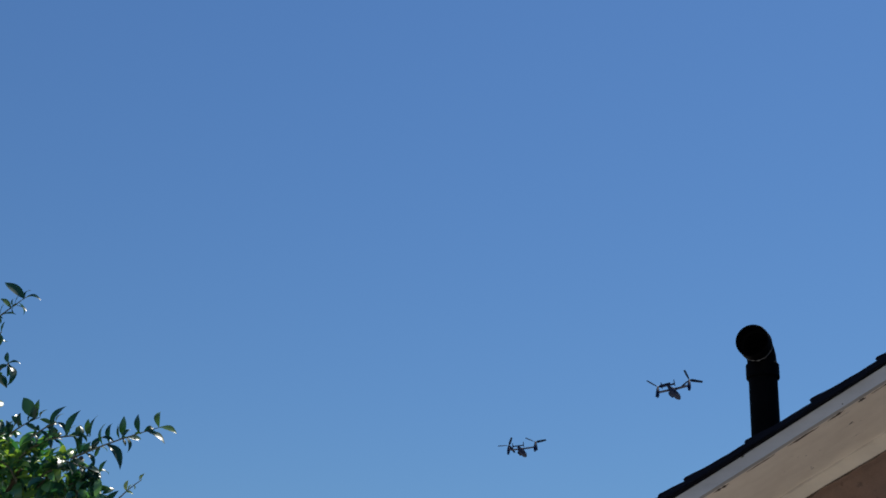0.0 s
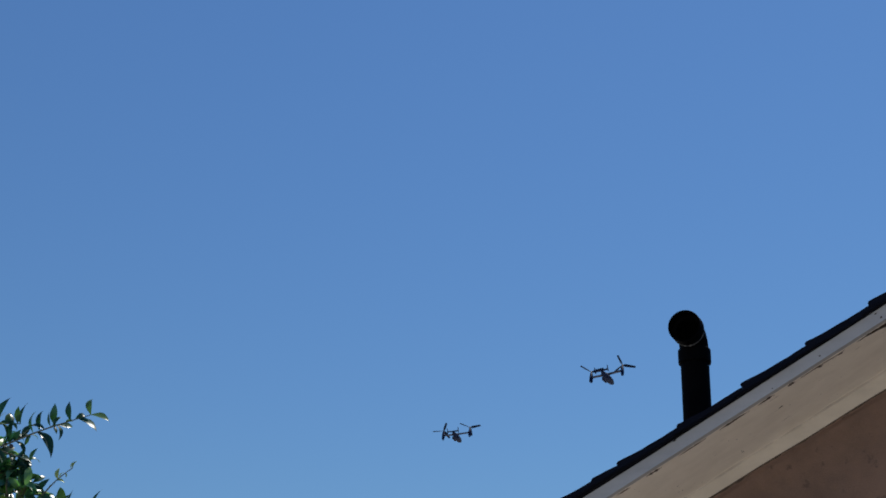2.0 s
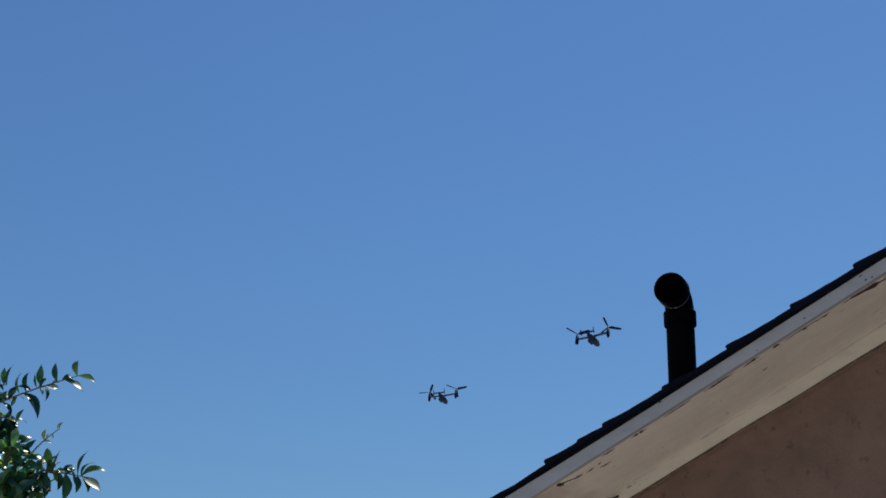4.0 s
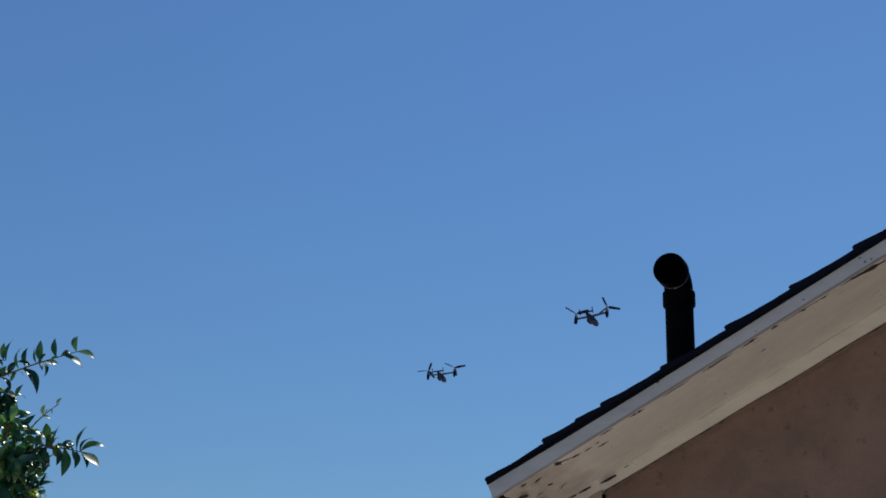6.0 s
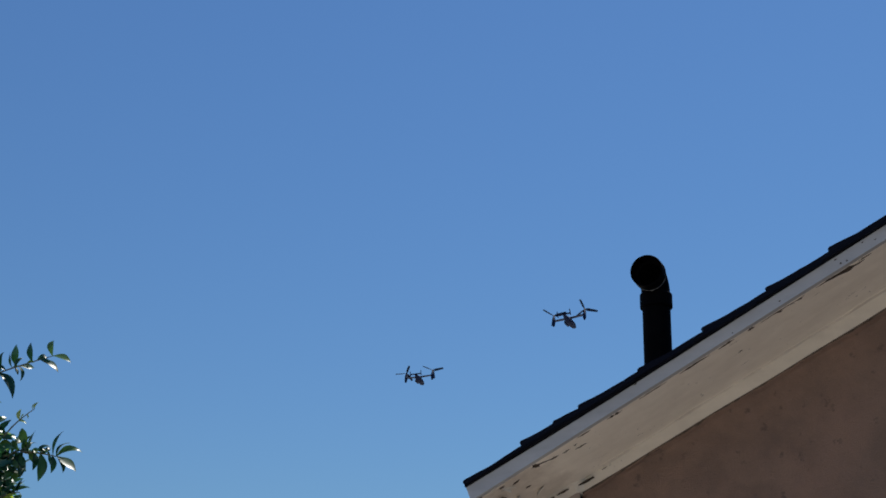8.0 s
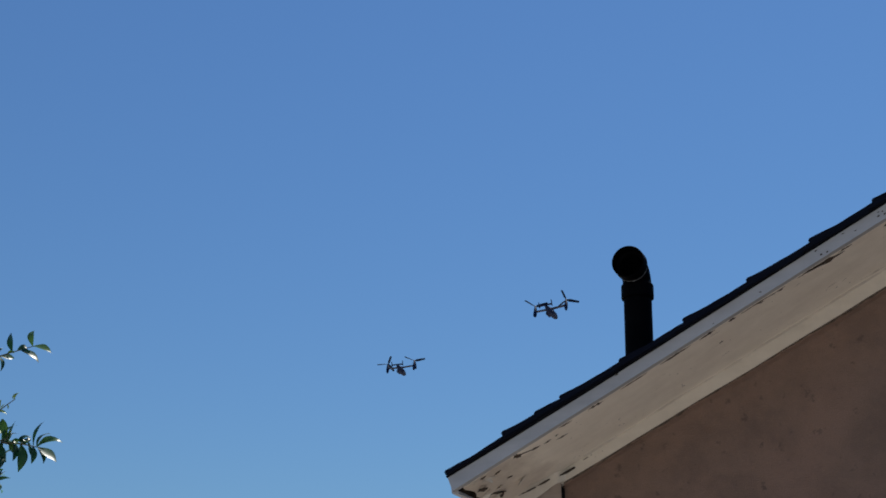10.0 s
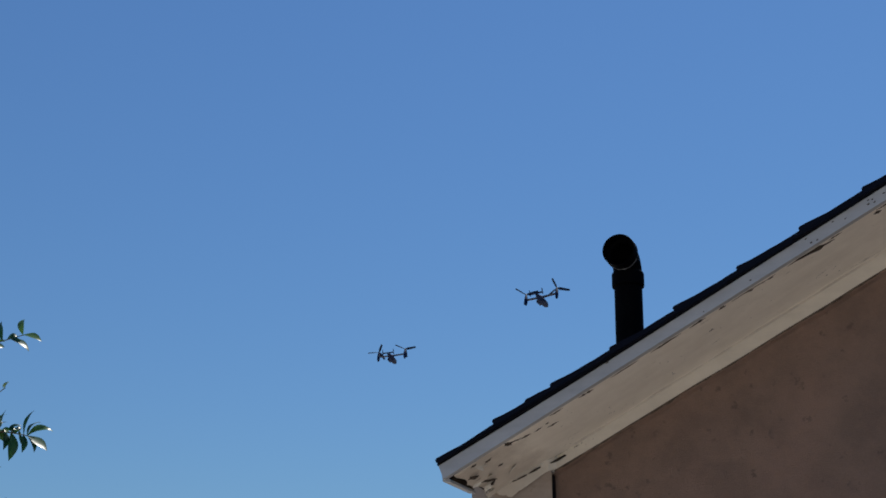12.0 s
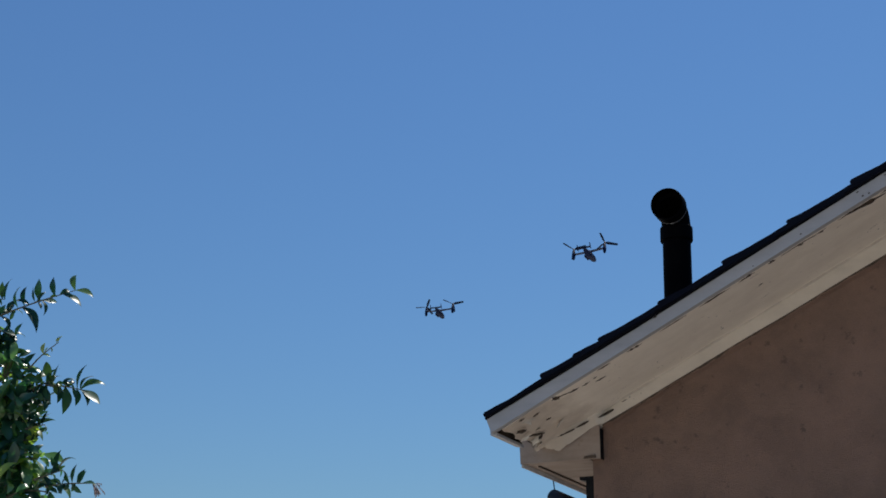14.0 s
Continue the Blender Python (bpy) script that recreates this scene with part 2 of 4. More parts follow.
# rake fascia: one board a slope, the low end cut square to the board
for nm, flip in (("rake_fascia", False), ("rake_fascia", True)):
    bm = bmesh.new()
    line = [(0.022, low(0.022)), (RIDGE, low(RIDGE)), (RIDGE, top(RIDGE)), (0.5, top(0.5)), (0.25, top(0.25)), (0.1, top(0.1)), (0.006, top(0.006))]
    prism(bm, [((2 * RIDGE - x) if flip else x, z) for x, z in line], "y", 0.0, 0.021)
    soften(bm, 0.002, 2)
    board = part(nm, bm, FASCIA, house, "white rake fascia board, coloured grey to paint in its shade")
    if flip:
        continue
    # small dark chips in its paint: place along the board, height in it, size
    for k, (x, v, r) in enumerate(((1.360, 0.45, 0.0040), (1.377, 0.35, 0.0036), (1.372, 0.62, 0.0030), (1.405, 0.55, 0.0034), (1.292, 0.45, 0.0030), (1.175, 0.80, 0.0036),
                                   (1.188, 0.30, 0.0034), (1.206, 0.22, 0.0028), (1.005, 0.35, 0.0028), (0.560, 0.93, 0.0040), (1.420, 0.70, 0.0034), (1.445, 0.62, 0.0026),
                                   (1.360, 0.75, 0.0026), (0.860, 0.2, 0.0022), (1.255, 0.80, 0.0024))):
        bm = bmesh.new()
        z = low(x) + (top(x) - low(x)) * v
        outline = []
        for q in range(9):
            a = 2 * math.pi * q / 9
            w = r * (0.75 + 0.6 * noise.noise(Vector((math.cos(a) * 1.5, math.sin(a) * 1.5, k * 3.1))))
            outline.append((x + 1.5 * w * math.cos(a), z + 0.7 * 1.5 * w * math.cos(a) * SLOPE + 0.8 * w * math.sin(a)))
        prism(bm, outline, "y", -0.0010, 0.0015)
        part("paint_chip", bm, BARE, board, "dark chip in the paint")

# eave fascia along the low edge, with a thin pale drip strip under it
bm = bmesh.new()
prism(bm, [(0.014, 2.444), (0.029, 2.442), (0.029, 2.482), (0.014, 2.476)], "y", 0.023, 0.232)
part("eave_fascia", bm, BARE, house, "dark weathered eave board")
bm = bmesh.new()
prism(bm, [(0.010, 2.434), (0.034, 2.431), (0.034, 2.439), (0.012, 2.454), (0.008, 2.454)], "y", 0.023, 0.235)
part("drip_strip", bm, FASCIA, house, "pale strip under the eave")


# rake soffit, its low end rotted to a ragged edge
def soffit_sheet(x_low, ragged, y0, y1, lift, thick, seed, x_high, steps_x, steps_y):
    bm = bmesh.new()
    lo_rows, hi_rows = [], []
    for i in range(steps_x + 1):
        s = (i / steps_x) ** 2.2
        a, b = [], []
        for j in range(steps_y + 1):
            y = y0 + (y1 - y0) * j / steps_y
            edge = x_low + ragged * (noise.noise(Vector((y * 17, seed, 0.3))) + 0.5 * noise.noise(Vector((y * 52, seed, 4.1))))
            x = edge + (x_high - edge) * s
            near = max(0.0, 1 - (x - edge) / 0.22)
            sag = -0.012 * near ** 2 * (0.5 + noise.noise(Vector((x * 11, y * 14, seed)))) + 0.0007 * noise.noise(Vector((x * 5, y * 9, seed + 3)))
            z = low(x) + lift + sag
            a.append(bm.verts.new((x, y, z)))
            b.append(bm.verts.new((x, y, z + thick)))
        lo_rows.append(a)
        hi_rows.append(b)
    for i in range(steps_x):
        for j in range(steps_y):
            bm.faces.new((lo_rows[i][j], lo_rows[i + 1][j], lo_rows[i + 1][j + 1], lo_rows[i][j + 1]))
            bm.faces.new((hi_rows[i][j], hi_rows[i][j + 1], hi_rows[i + 1][j + 1], hi_rows[i + 1][j]))
    for j in range(steps_y):
        bm.faces.new((lo_rows[0][j], lo_rows[0][j + 1], hi_rows[0][j + 1], hi_rows[0][j]))
    for i in range(steps_x):
        bm.faces.new((lo_rows[i][0], hi_rows[i][0], hi_rows[i + 1][0], lo_rows[i + 1][0]))
        bm.faces.new((lo_rows[i][-1], lo_rows[i + 1][-1], hi_rows[i + 1][-1], hi_rows[i][-1]))
    return bm


soffit = part("rake_soffit", soffit_sheet(0.049, 0.010, 0.0225, FRIEZE_Y, 0.002, 0.012, 2.0, RIDGE, 90, 44), PAINT, house,
              "cream painted soffit with cracks and peeling paint", smooth=False)
part("soffit_backing", soffit_sheet(0.040, 0.008, 0.023, FRIEZE_Y, 0.017, 0.008, 7.0, RIDGE, 20, 8), BARE, house, "bare rotten wood above the soffit")
bm = bmesh.new()
prism(bm, [(RIDGE + 0.002, low(RIDGE)), (2 * RIDGE - 0.06, low(0.06)), (2 * RIDGE - 0.06, low(0.06) + 0.012), (RIDGE + 0.002, low(RIDGE) + 0.012)], "y", 0.0225, FRIEZE_Y)
part("rake_soffit", bm, PAINT, house)

# frieze board where the soffit meets the stucco
for flip in (False, True):
    bm = bmesh.new()
    rows = 60
    ring = []
    for i in range(rows + 1):
        x = 0.105 + (RIDGE - 0.105) * (i / rows) ** 1.4
        sag = 0.0035 * noise.noise(Vector((x * 6, 1.7, 0))) + 0.002 * noise.noise(Vector((x * 21, 5.2, 0)))
        xx = 2 * RIDGE - x if flip else x
        ring.append([bm.verts.new(p) for p in ((xx, FRIEZE_Y + 0.001, low(x) - 0.038 - 0.0175 * x / (1 + 0.3 * x) + sag), (xx, WALL_Y - 0.002, low(x) - 0.040 - 0.0175 * x / (1 + 0.3 * x) + sag),
                                               (xx, WALL_Y - 0.002, low(x) + 0.010), (xx, FRIEZE_Y + 0.001, low(x) + 0.010))])
    for a, b in zip(ring, ring[1:]):
        for k in range(4):
            bm.faces.new((a[k], a[(k + 1) % 4], b[(k + 1) % 4], b[k]))
    bm.faces.new(ring[0]), bm.faces.new(ring[-1][::-1])
    part("frieze_board", bm, FRIEZE, house, "cream frieze board caulked to the stucco")

# hand-trowelled stucco lip along the frieze, uneven, with a dirty joint where it fails to meet the board
def joint_z(x):
    return low(x) - 0.041 - 0.0175 * x / (1 + 0.3 * x) + 0.0035 * noise.noise(Vector((x * 6, 1.7, 0)))


bm = bmesh.new()
rows = []
steps = 420
for i in range(steps + 1):
    x = 0.258 + (2.6 - 0.258) * i / steps
    rise = 0.0005 + 0.0060 * noise.noise(Vector((x * 9, 3.1, 0))) + 0.0045 * noise.noise(Vector((x * 31, 7.7, 0))) + 0.0018 * noise.noise(Vector((x * 90, 2.4, 0)))
    proud = 0.0055 + 0.002 * noise.noise(Vector((x * 24, 9.2, 0)))
    drop = 0.026 + 0.010 * noise.noise(Vector((x * 7, 4.4, 0)))
    z = joint_z(x)
    rows.append([bm.verts.new(p) for p in ((x, WALL_Y + 0.002, z + rise), (x, WALL_Y - proud - 0.010, z + rise - 0.001), (x, WALL_Y - proud - 0.0105, z + rise - 0.005),
                                           (x, WALL_Y - 0.4 * proud, z - 0.5 * drop), (x, WALL_Y + 0.0006, z - drop), (x, WALL_Y + 0.004, z - drop))])
for a, b in zip(rows, rows[1:]):
    for k in range(6):
        bm.faces.new((a[k], a[(k + 1) % 6], b[(k + 1) % 6], b[k]))
bm.faces.new(rows[0]), bm.faces.new(rows[-1][::-1])
part("stucco_lip", bm, STUCCO, house, "uneven trowelled stucco edge", smooth=True)
bm = bmesh.new()
rows = []
for i in range(161):
    x = 0.256 + (2.6 - 0.256) * i / 160
    z = joint_z(x) + 0.006
    d = max(0.0004, 0.0040 + 0.0055 * noise.noise(Vector((x * 13, 6.6, 0))))
    rows.append([bm.verts.new(p) for p in ((x, FRIEZE_Y - 0.0010, z), (x, FRIEZE_Y - 0.0010, z - d - 0.004), (x, FRIEZE_Y + 0.006, z - d - 0.004), (x, FRIEZE_Y + 0.006, z))])
for a, b in zip(rows, rows[1:]):
    for k in range(4):
        bm.faces.new((a[k], a[(k + 1) % 4], b[(k + 1) % 4], b[k]))
part("caulk_joint", bm, CAULK, house, "dirty brown joint between frieze and stucco")

# dusty grey joint where soffit and frieze meet
bm = bmesh.new()
rows = []
for i in range(241):
    x = 0.33 + (2.6 - 0.33) * i / 240
    w = max(0.0006, 0.009 + 0.012 * noise.noise(Vector((x * 7, 8.3, 0))) + 0.006 * noise.noise(Vector((x * 25, 1.3, 0))))
    h = max(0.0004, 0.0015 + 0.0030 * noise.noise(Vector((x * 11, 5.5, 0))))
    rows.append([bm.verts.new(p) for p in ((x, FRIEZE_Y - w, low(x) + 0.0006), (x, FRIEZE_Y - 0.0006, low(x) + 0.0002), (x, FRIEZE_Y - 0.0006, low(x) - h),
                                           (x, FRIEZE_Y + 0.002, low(x) - h), (x, FRIEZE_Y + 0.002, low(x) + 0.004), (x, FRIEZE_Y - w, low(x) + 0.004))])
for a, b in zip(rows, rows[1:]):
    for k in range(6):
        bm.faces.new((a[k], a[(k + 1) % 6], b[(k + 1) % 6], b[k]))
bm.faces.new(rows[0]), bm.faces.new(rows[-1][::-1])
part("soffit_joint", bm, DUST, house, "dusty grey joint under the soffit")

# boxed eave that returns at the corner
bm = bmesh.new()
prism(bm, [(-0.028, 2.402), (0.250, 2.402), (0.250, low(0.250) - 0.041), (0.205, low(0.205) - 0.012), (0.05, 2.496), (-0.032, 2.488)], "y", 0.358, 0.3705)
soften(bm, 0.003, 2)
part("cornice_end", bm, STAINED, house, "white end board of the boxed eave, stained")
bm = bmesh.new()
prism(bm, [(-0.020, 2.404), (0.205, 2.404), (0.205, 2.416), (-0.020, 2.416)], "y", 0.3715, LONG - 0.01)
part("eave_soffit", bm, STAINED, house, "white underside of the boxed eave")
bm = bmesh.new()
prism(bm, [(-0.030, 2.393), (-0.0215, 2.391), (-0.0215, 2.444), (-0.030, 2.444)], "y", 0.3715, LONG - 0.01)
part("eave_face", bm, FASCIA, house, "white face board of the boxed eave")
bm = bmesh.new()
prism(bm, [(0.010, 2.400), (0.017, 2.400), (0.017, 2.4035), (0.010, 2.4035)], "y", 0.42, LONG - 0.2)
part("vent_gap", bm, BARE, house, "dark slot in the eave's underside")
bm = bmesh.new()
prism(bm, [(0.195, 2.403), (0.236, 2.405), (0.234, 2.413), (0.198, 2.411)], "y", 0.350, 0.3575)
soften(bm, 0.002)
part("wood_shim", bm, CAULK, house, "small split wood block")
bm = bmesh.new()
prism(bm, [(0.2505, 2.400), (0.2535, 2.400), (0.2535, low(0.25) - 0.052), (0.2505, low(0.25) - 0.052)], "y", 0.358, 0.3845)
part("corner_gap", bm, DECK, house, "dark open joint beside the stucco")


# loosened bottom layer that hangs ragged in front of the cornice end
bm = bmesh.new()
rows = []
for i in range(49):
    x = 0.035 + 0.275 * i / 48
    rise = min(1.0, max(0.0, (x - 0.045) / 0.085))
    loose = 1 - min(1.0, max(0.0, (x - 0.10) / 0.08))
    hang = 0.004 + 0.046 * rise * rise * (3 - 2 * rise) - 0.010 * min(1.0, max(0.0, (x - 0.14) / 0.08)) + (0.0015 + 0.012 * loose) * (noise.noise(Vector((x * 40, 2.2, 0))) + 0.5 * noise.noise(Vector((x * 95, 8.2, 0))))
    hang = max(hang, 0.002)
    side = min(1.0, max(0.0, (x - 0.12) / 0.11))
    sink = min(1.0, max(0.0, (x - 0.238) / 0.030))
    y = 0.340 + 0.0155 * side * side * (3 - 2 * side) + 0.0205 * sink
    hang -= 0.004 * side
    z = low(x)
    rows.append([bm.verts.new(p) for p in ((x, y - 0.003 - 0.017 * (1 - side), z - 0.0005 + 0.004 * side), (x, y - 0.003 + 0.002 * side, z - 0.006), (x, y - 0.001, z - hang),
                                           (x, y + 0.0005, z - hang + 0.0015), (x, y, z - 0.25 * hang + 0.002), (x, y - 0.002 - 0.016 * (1 - side), z + 0.005))])
for a, b in zip(rows, rows[1:]):
    for k in range(6):
        bm.faces.new((a[k], a[(k + 1) % 6], b[(k + 1) % 6], b[k]))
bm.faces.new(rows[0]), bm.faces.new(rows[-1][::-1])
part("peeling_layer", bm, FRIEZE, house, "ragged peeling layer of the soffit")

# curled flakes of paint and dark splits in the soffit
def flake(x, y, w, h, curl, turn, seed):
    bm = bmesh.new()
    k = 5
    rows = []
    for i in range(k + 1):
        u = i / k
        row = []
        for j in range(5):
            v = j / 4 - 0.5
            wob = 1 + 0.9 * noise.noise(Vector((u * 4 + seed, v * 5, seed)))
            px = (u * w) * math.cos(turn) - v * h * wob * math.sin(turn)
            py = (u * w) * math.sin(turn) + v * h * wob * math.cos(turn)
            row.append((x + px, y + py, low(x + px) - 0.0015 - curl * u * u * wob - 0.003 * abs(v) * u))
        rows.append(row)
    for off in (0.0, -0.0016):
        grid = [[bm.verts.new((a, b, c + off)) for a, b, c in row] for row in rows]
        for i in range(k):
            for j in range(4):
                bm.faces.new((grid[i][j], grid[i + 1][j], grid[i + 1][j + 1], grid[i][j + 1]))
    return bm


rng = random.Random(12)
for i in range(9):
    x = 0.066 + 0.11 * rng.random() ** 1.8
    y = 0.05 + 0.28 * rng.random()
    part("paint_flake", flake(x, y, rng.uniform(0.012, 0.03), rng.uniform(0.015, 0.05), rng.uniform(0.003, 0.010),
                              math.pi + rng.uniform(-1.7, 1.7), i * 1.7), FLAKE, soffit, "curled flake of cream paint")


def split_mark(x0, x1, y0, y1, width, seed):
    """A thin dark sliver of bare wood where the paint has split along the board."""
    bm = bmesh.new()
    n = 24
    a, b, c, d = [], [], [], []
    for i in range(n + 1):
        u = i / n
        x = x0 + (x1 - x0) * u
        w = width * max(0.0, math.sin(math.pi * u)) ** 1.6 * (0.8 + 0.6 * noise.noise(Vector((u * 5, seed, 1)))) + 0.0001
        w *= 0.45 + 1.1 * max(0.0, noise.noise(Vector((u * 5, seed, 7))) + 0.4)
        yy = y0 + (y1 - y0) * u + 0.004 * noise.noise(Vector((u * 4, seed, 3)))
        z = low(x) + 0.0008 - 0.0125 * max(0.0, 1 - (x - 0.05) / 0.2) ** 2
        a.append(bm.verts.new((x, yy - w, z)))
        b.append(bm.verts.new((x, yy + w, z)))
        c.append(bm.verts.new((x, yy - w, z + 0.002)))
        d.append(bm.verts.new((x, yy + w, z + 0.002)))
    for i in range(n):
        bm.faces.new((a[i], b[i], b[i + 1], a[i + 1]))
        bm.faces.new((a[i], a[i + 1], c[i + 1], c[i]))
        bm.faces.new((b[i], d[i], d[i + 1], b[i + 1]))
    return bm


# cracks in the upright boards: from, to, drop below the soffit at both ends, depth of the face, half width
for k, (x0, x1, d0, d1, face, w) in enumerate(((0.094, 0.136, -0.003, 0.0085, 0.335, 0.0034), (0.130, 0.170, 0.0080, 0.0104, 0.3370, 0.0022), (0.176, 0.216, 0.0086, 0.0102, 0.3440, 0.0026),
                                               (0.247, 0.298, 0.0142, 0.0152, 0.3560, 0.0019), (0.325, 0.342, 0.006, 0.006, FRIEZE_Y, 0.0010))):
    bm = bmesh.new()
    spine = []
    for i in range(13):
        u = i / 12
        x = x0 + (x1 - x0) * u
        z = low(x) - d0 - (d1 - d0) * u + 0.0012 * noise.noise(Vector((x * 60, k, 2)))
        spine.append((x, z, w * math.sin(math.pi * (0.06 + 0.9 * u)) ** 1.2 * (0.8 + 0.8 * noise.noise(Vector((i * 0.6, k, 0)))) + 0.0002))
    outline = [(x, z + v) for x, z, v in spine] + [(x, z - v) for x, z, v in reversed(spine)]
    prism(bm, outline, "y", face - 0.0012, FRIEZE_Y + 0.003)
    part("board_crack", bm, BARE, house, "dark crack in the old paint")

# (from, to, distance from the fascia at both ends, half width)
SPLITS = [(0.064, 0.090, 0.098, 0.126, 0.030), (0.074, 0.106, 0.182, 0.240, 0.020), (0.076, 0.102, 0.256, 0.236, 0.018), 
          (0.206, 0.236, 0.040, 0.052, 0.026), (0.225, 0.262, 0.048, 0.066, 0.006),
          (0.255, 0.285, 0.068, 0.072, 0.010), (0.294, 0.320, 0.078, 0.078, 0.006), (0.327, 0.362, 0.106, 0.111, 0.006), (0.100, 0.120, 0.032, 0.036, 0.010),
          (0.132, 0.157, 0.070, 0.066, 0.008), (0.143, 0.158, 0.155, 0.161, 0.006), (0.898, 0.920, 0.034, 0.036, 0.012), (0.988, 1.003, 0.040, 0.046, 0.006),
          (1.046, 1.064, 0.038, 0.044, 0.009), (1.135, 1.250, 0.036, 0.050, 0.020), (1.366, 1.390, 0.050, 0.056, 0.012), (1.52, 1.66, 0.043, 0.043, 0.012)]
rng = random.Random(21)
x = 0.36
while x < 2.2:
    wide = rng.uniform(0.02, 0.15)
    SPLITS.append((x, x + wide, 0.034, rng.uniform(0.033, 0.038), rng.uniform(0.004, 0.009)))
    x += wide + rng.uniform(0.0, 0.11)
for i in range(2):
    x = rng.uniform(0.3, 1.5)
    y = rng.uniform(0.05, 0.30)
    SPLITS.append((x, x + rng.uniform(0.006, 0.014), y, y, rng.uniform(0.002, 0.005)))
for x0, x1, y0, y1, w in SPLITS:
    part("paint_split", split_mark(x0, x1, y0, y1, w * 0.85, x0 * 9), BARE, soffit, "dark split in the paint")

# roof
roof = new("roof")
roof.parent = house
tagged(roof, "dark asphalt shingle roof")
for flip in (False, True):
    bm = bmesh.new()
    line = [(0.004, top(0.004) + 0.001), (0.1, top(0.1) + 0.001), (0.25, top(0.25) + 0.001), (0.5, top(0.5) + 0.001), (RIDGE, top(RIDGE) + 0.001),
            (RIDGE, top(RIDGE) + 0.013), (0.5, top(0.5) + 0.013), (0.1, top(0.1) + 0.010), (0.002, top(0.002) + 0.007)]
    prism(bm, [((2 * RIDGE - x) if flip else x, z) for x, z in line], "y", -0.004, LONG)
    part("roof_deck", bm, DECK, roof, "dark roof deck edge")

# vent pipe through the roof
vent = new("vent_pipe")
PIPE_X, PIPE_Y, PIPE_R, TURN_Z = 0.500, 0.47, 0.0475, 3.245
vent.matrix_world = HOUSE @ pose(PIPE_X, PIPE_Y, top(PIPE_X), 0, 1.2, 0)
tagged(vent, "black plastic vent pipe with an elbow on the shingle roof", "vent pipe")
rise = TURN_Z - top(PIPE_X)


def lathe(bm, profile, sides=40):
    """Turns a profile of (radius, height) round the upright axis."""
    rings = [[bm.verts.new((r * math.cos(2 * math.pi * k / sides), r * math.sin(2 * math.pi * k / sides), z)) for k in range(sides)] for r, z in profile]
    for a, b in zip(rings, rings[1:]):
        for k in range(sides):
            bm.faces.new((a[k], a[(k + 1) % sides], b[(k + 1) % sides], b[k]))
    return rings


HUB_LOW = rise - 0.105
bm = bmesh.new()
rings = lathe(bm, [(PIPE_R, -0.12), (PIPE_R, HUB_LOW + 0.02), (PIPE_R - 0.006, HUB_LOW + 0.02), (PIPE_R - 0.006, -0.12), (PIPE_R, -0.12)])
part("pipe", bm, ABS, vent, smooth=True)
bm = bmesh.new()
lathe(bm, [(PIPE_R + 0.0005, HUB_LOW), (PIPE_R + 0.0065, HUB_LOW), (PIPE_R + 0.0075, HUB_LOW + 0.004), (PIPE_R + 0.0075, HUB_LOW + 0.046),
           (PIPE_R + 0.005, HUB_LOW + 0.050), (PIPE_R - 0.004, HUB_LOW + 0.052)])
part("hub", bm, ABS, vent, smooth=False)
# elbow: a quarter bend towards the gable side
bm = bmesh.new()
bend, sides = 0.052, 40
centre = Vector((0, -bend, HUB_LOW + 0.048))
outer, inner = [], []
stations = [(0.0, 0.0)] + [(math.pi / 2 * i / 14, 0.0) for i in range(1, 15)] + [(math.pi / 2, 0.012), (math.pi / 2, 0.0125), (math.pi / 2, 0.055), (math.pi / 2, 0.058)]
for k, (a, reach) in enumerate(stations):
    c = centre + Vector((0, bend * math.cos(a) - reach, bend * math.sin(a)))
    e1, e2 = Vector((1, 0, 0)), Vector((0, math.cos(a), math.sin(a)))
    r = PIPE_R + (0.001 if k < 15 else 0.001 if k == 15 else 0.0085 if k < 18 else 0.0075)
    ri = PIPE_R - 0.006 if k < 16 else PIPE_R + 0.0055
    for rows, rad in ((outer, r), (inner, ri)):
        rows.append([bm.verts.new(c + e1 * rad * math.cos(2 * math.pi * q / sides) + e2 * rad * math.sin(2 * math.pi * q / sides)) for q in range(sides)])
for rows in (outer, inner):
    for a, b in zip(rows, rows[1:]):
        for q in range(sides):
            bm.faces.new((a[q], a[(q + 1) % sides], b[(q + 1) % sides], b[q]))
for q in range(sides):
    bm.faces.new((outer[-1][q], outer[-1][(q + 1) % sides], inner[-1][(q + 1) % sides], inner[-1][q]))
elbow = part("elbow", bm, ABS, vent, "black elbow with a belled mouth", smooth=True)
# two thin grey streaks below the mouth, painting in the glint on its rim
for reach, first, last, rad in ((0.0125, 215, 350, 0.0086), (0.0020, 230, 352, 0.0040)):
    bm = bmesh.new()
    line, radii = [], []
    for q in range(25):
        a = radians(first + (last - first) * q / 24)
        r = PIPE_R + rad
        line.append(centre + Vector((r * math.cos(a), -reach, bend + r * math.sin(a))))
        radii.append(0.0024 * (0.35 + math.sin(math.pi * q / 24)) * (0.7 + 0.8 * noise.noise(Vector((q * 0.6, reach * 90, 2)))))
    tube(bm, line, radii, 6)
    part("glint_streak", bm, GLINT, elbow, "grey streak painted as a glint on the rim", smooth=True)
bm = bmesh.new()
lathe(bm, [(PIPE_R + 0.001, -0.02), (PIPE_R + 0.003, 0.02), (PIPE_R + 0.012, 0.015), (PIPE_R + 0.05, -0.01)], 28)
part("flashing", bm, BLACK_METAL, vent, smooth=True)

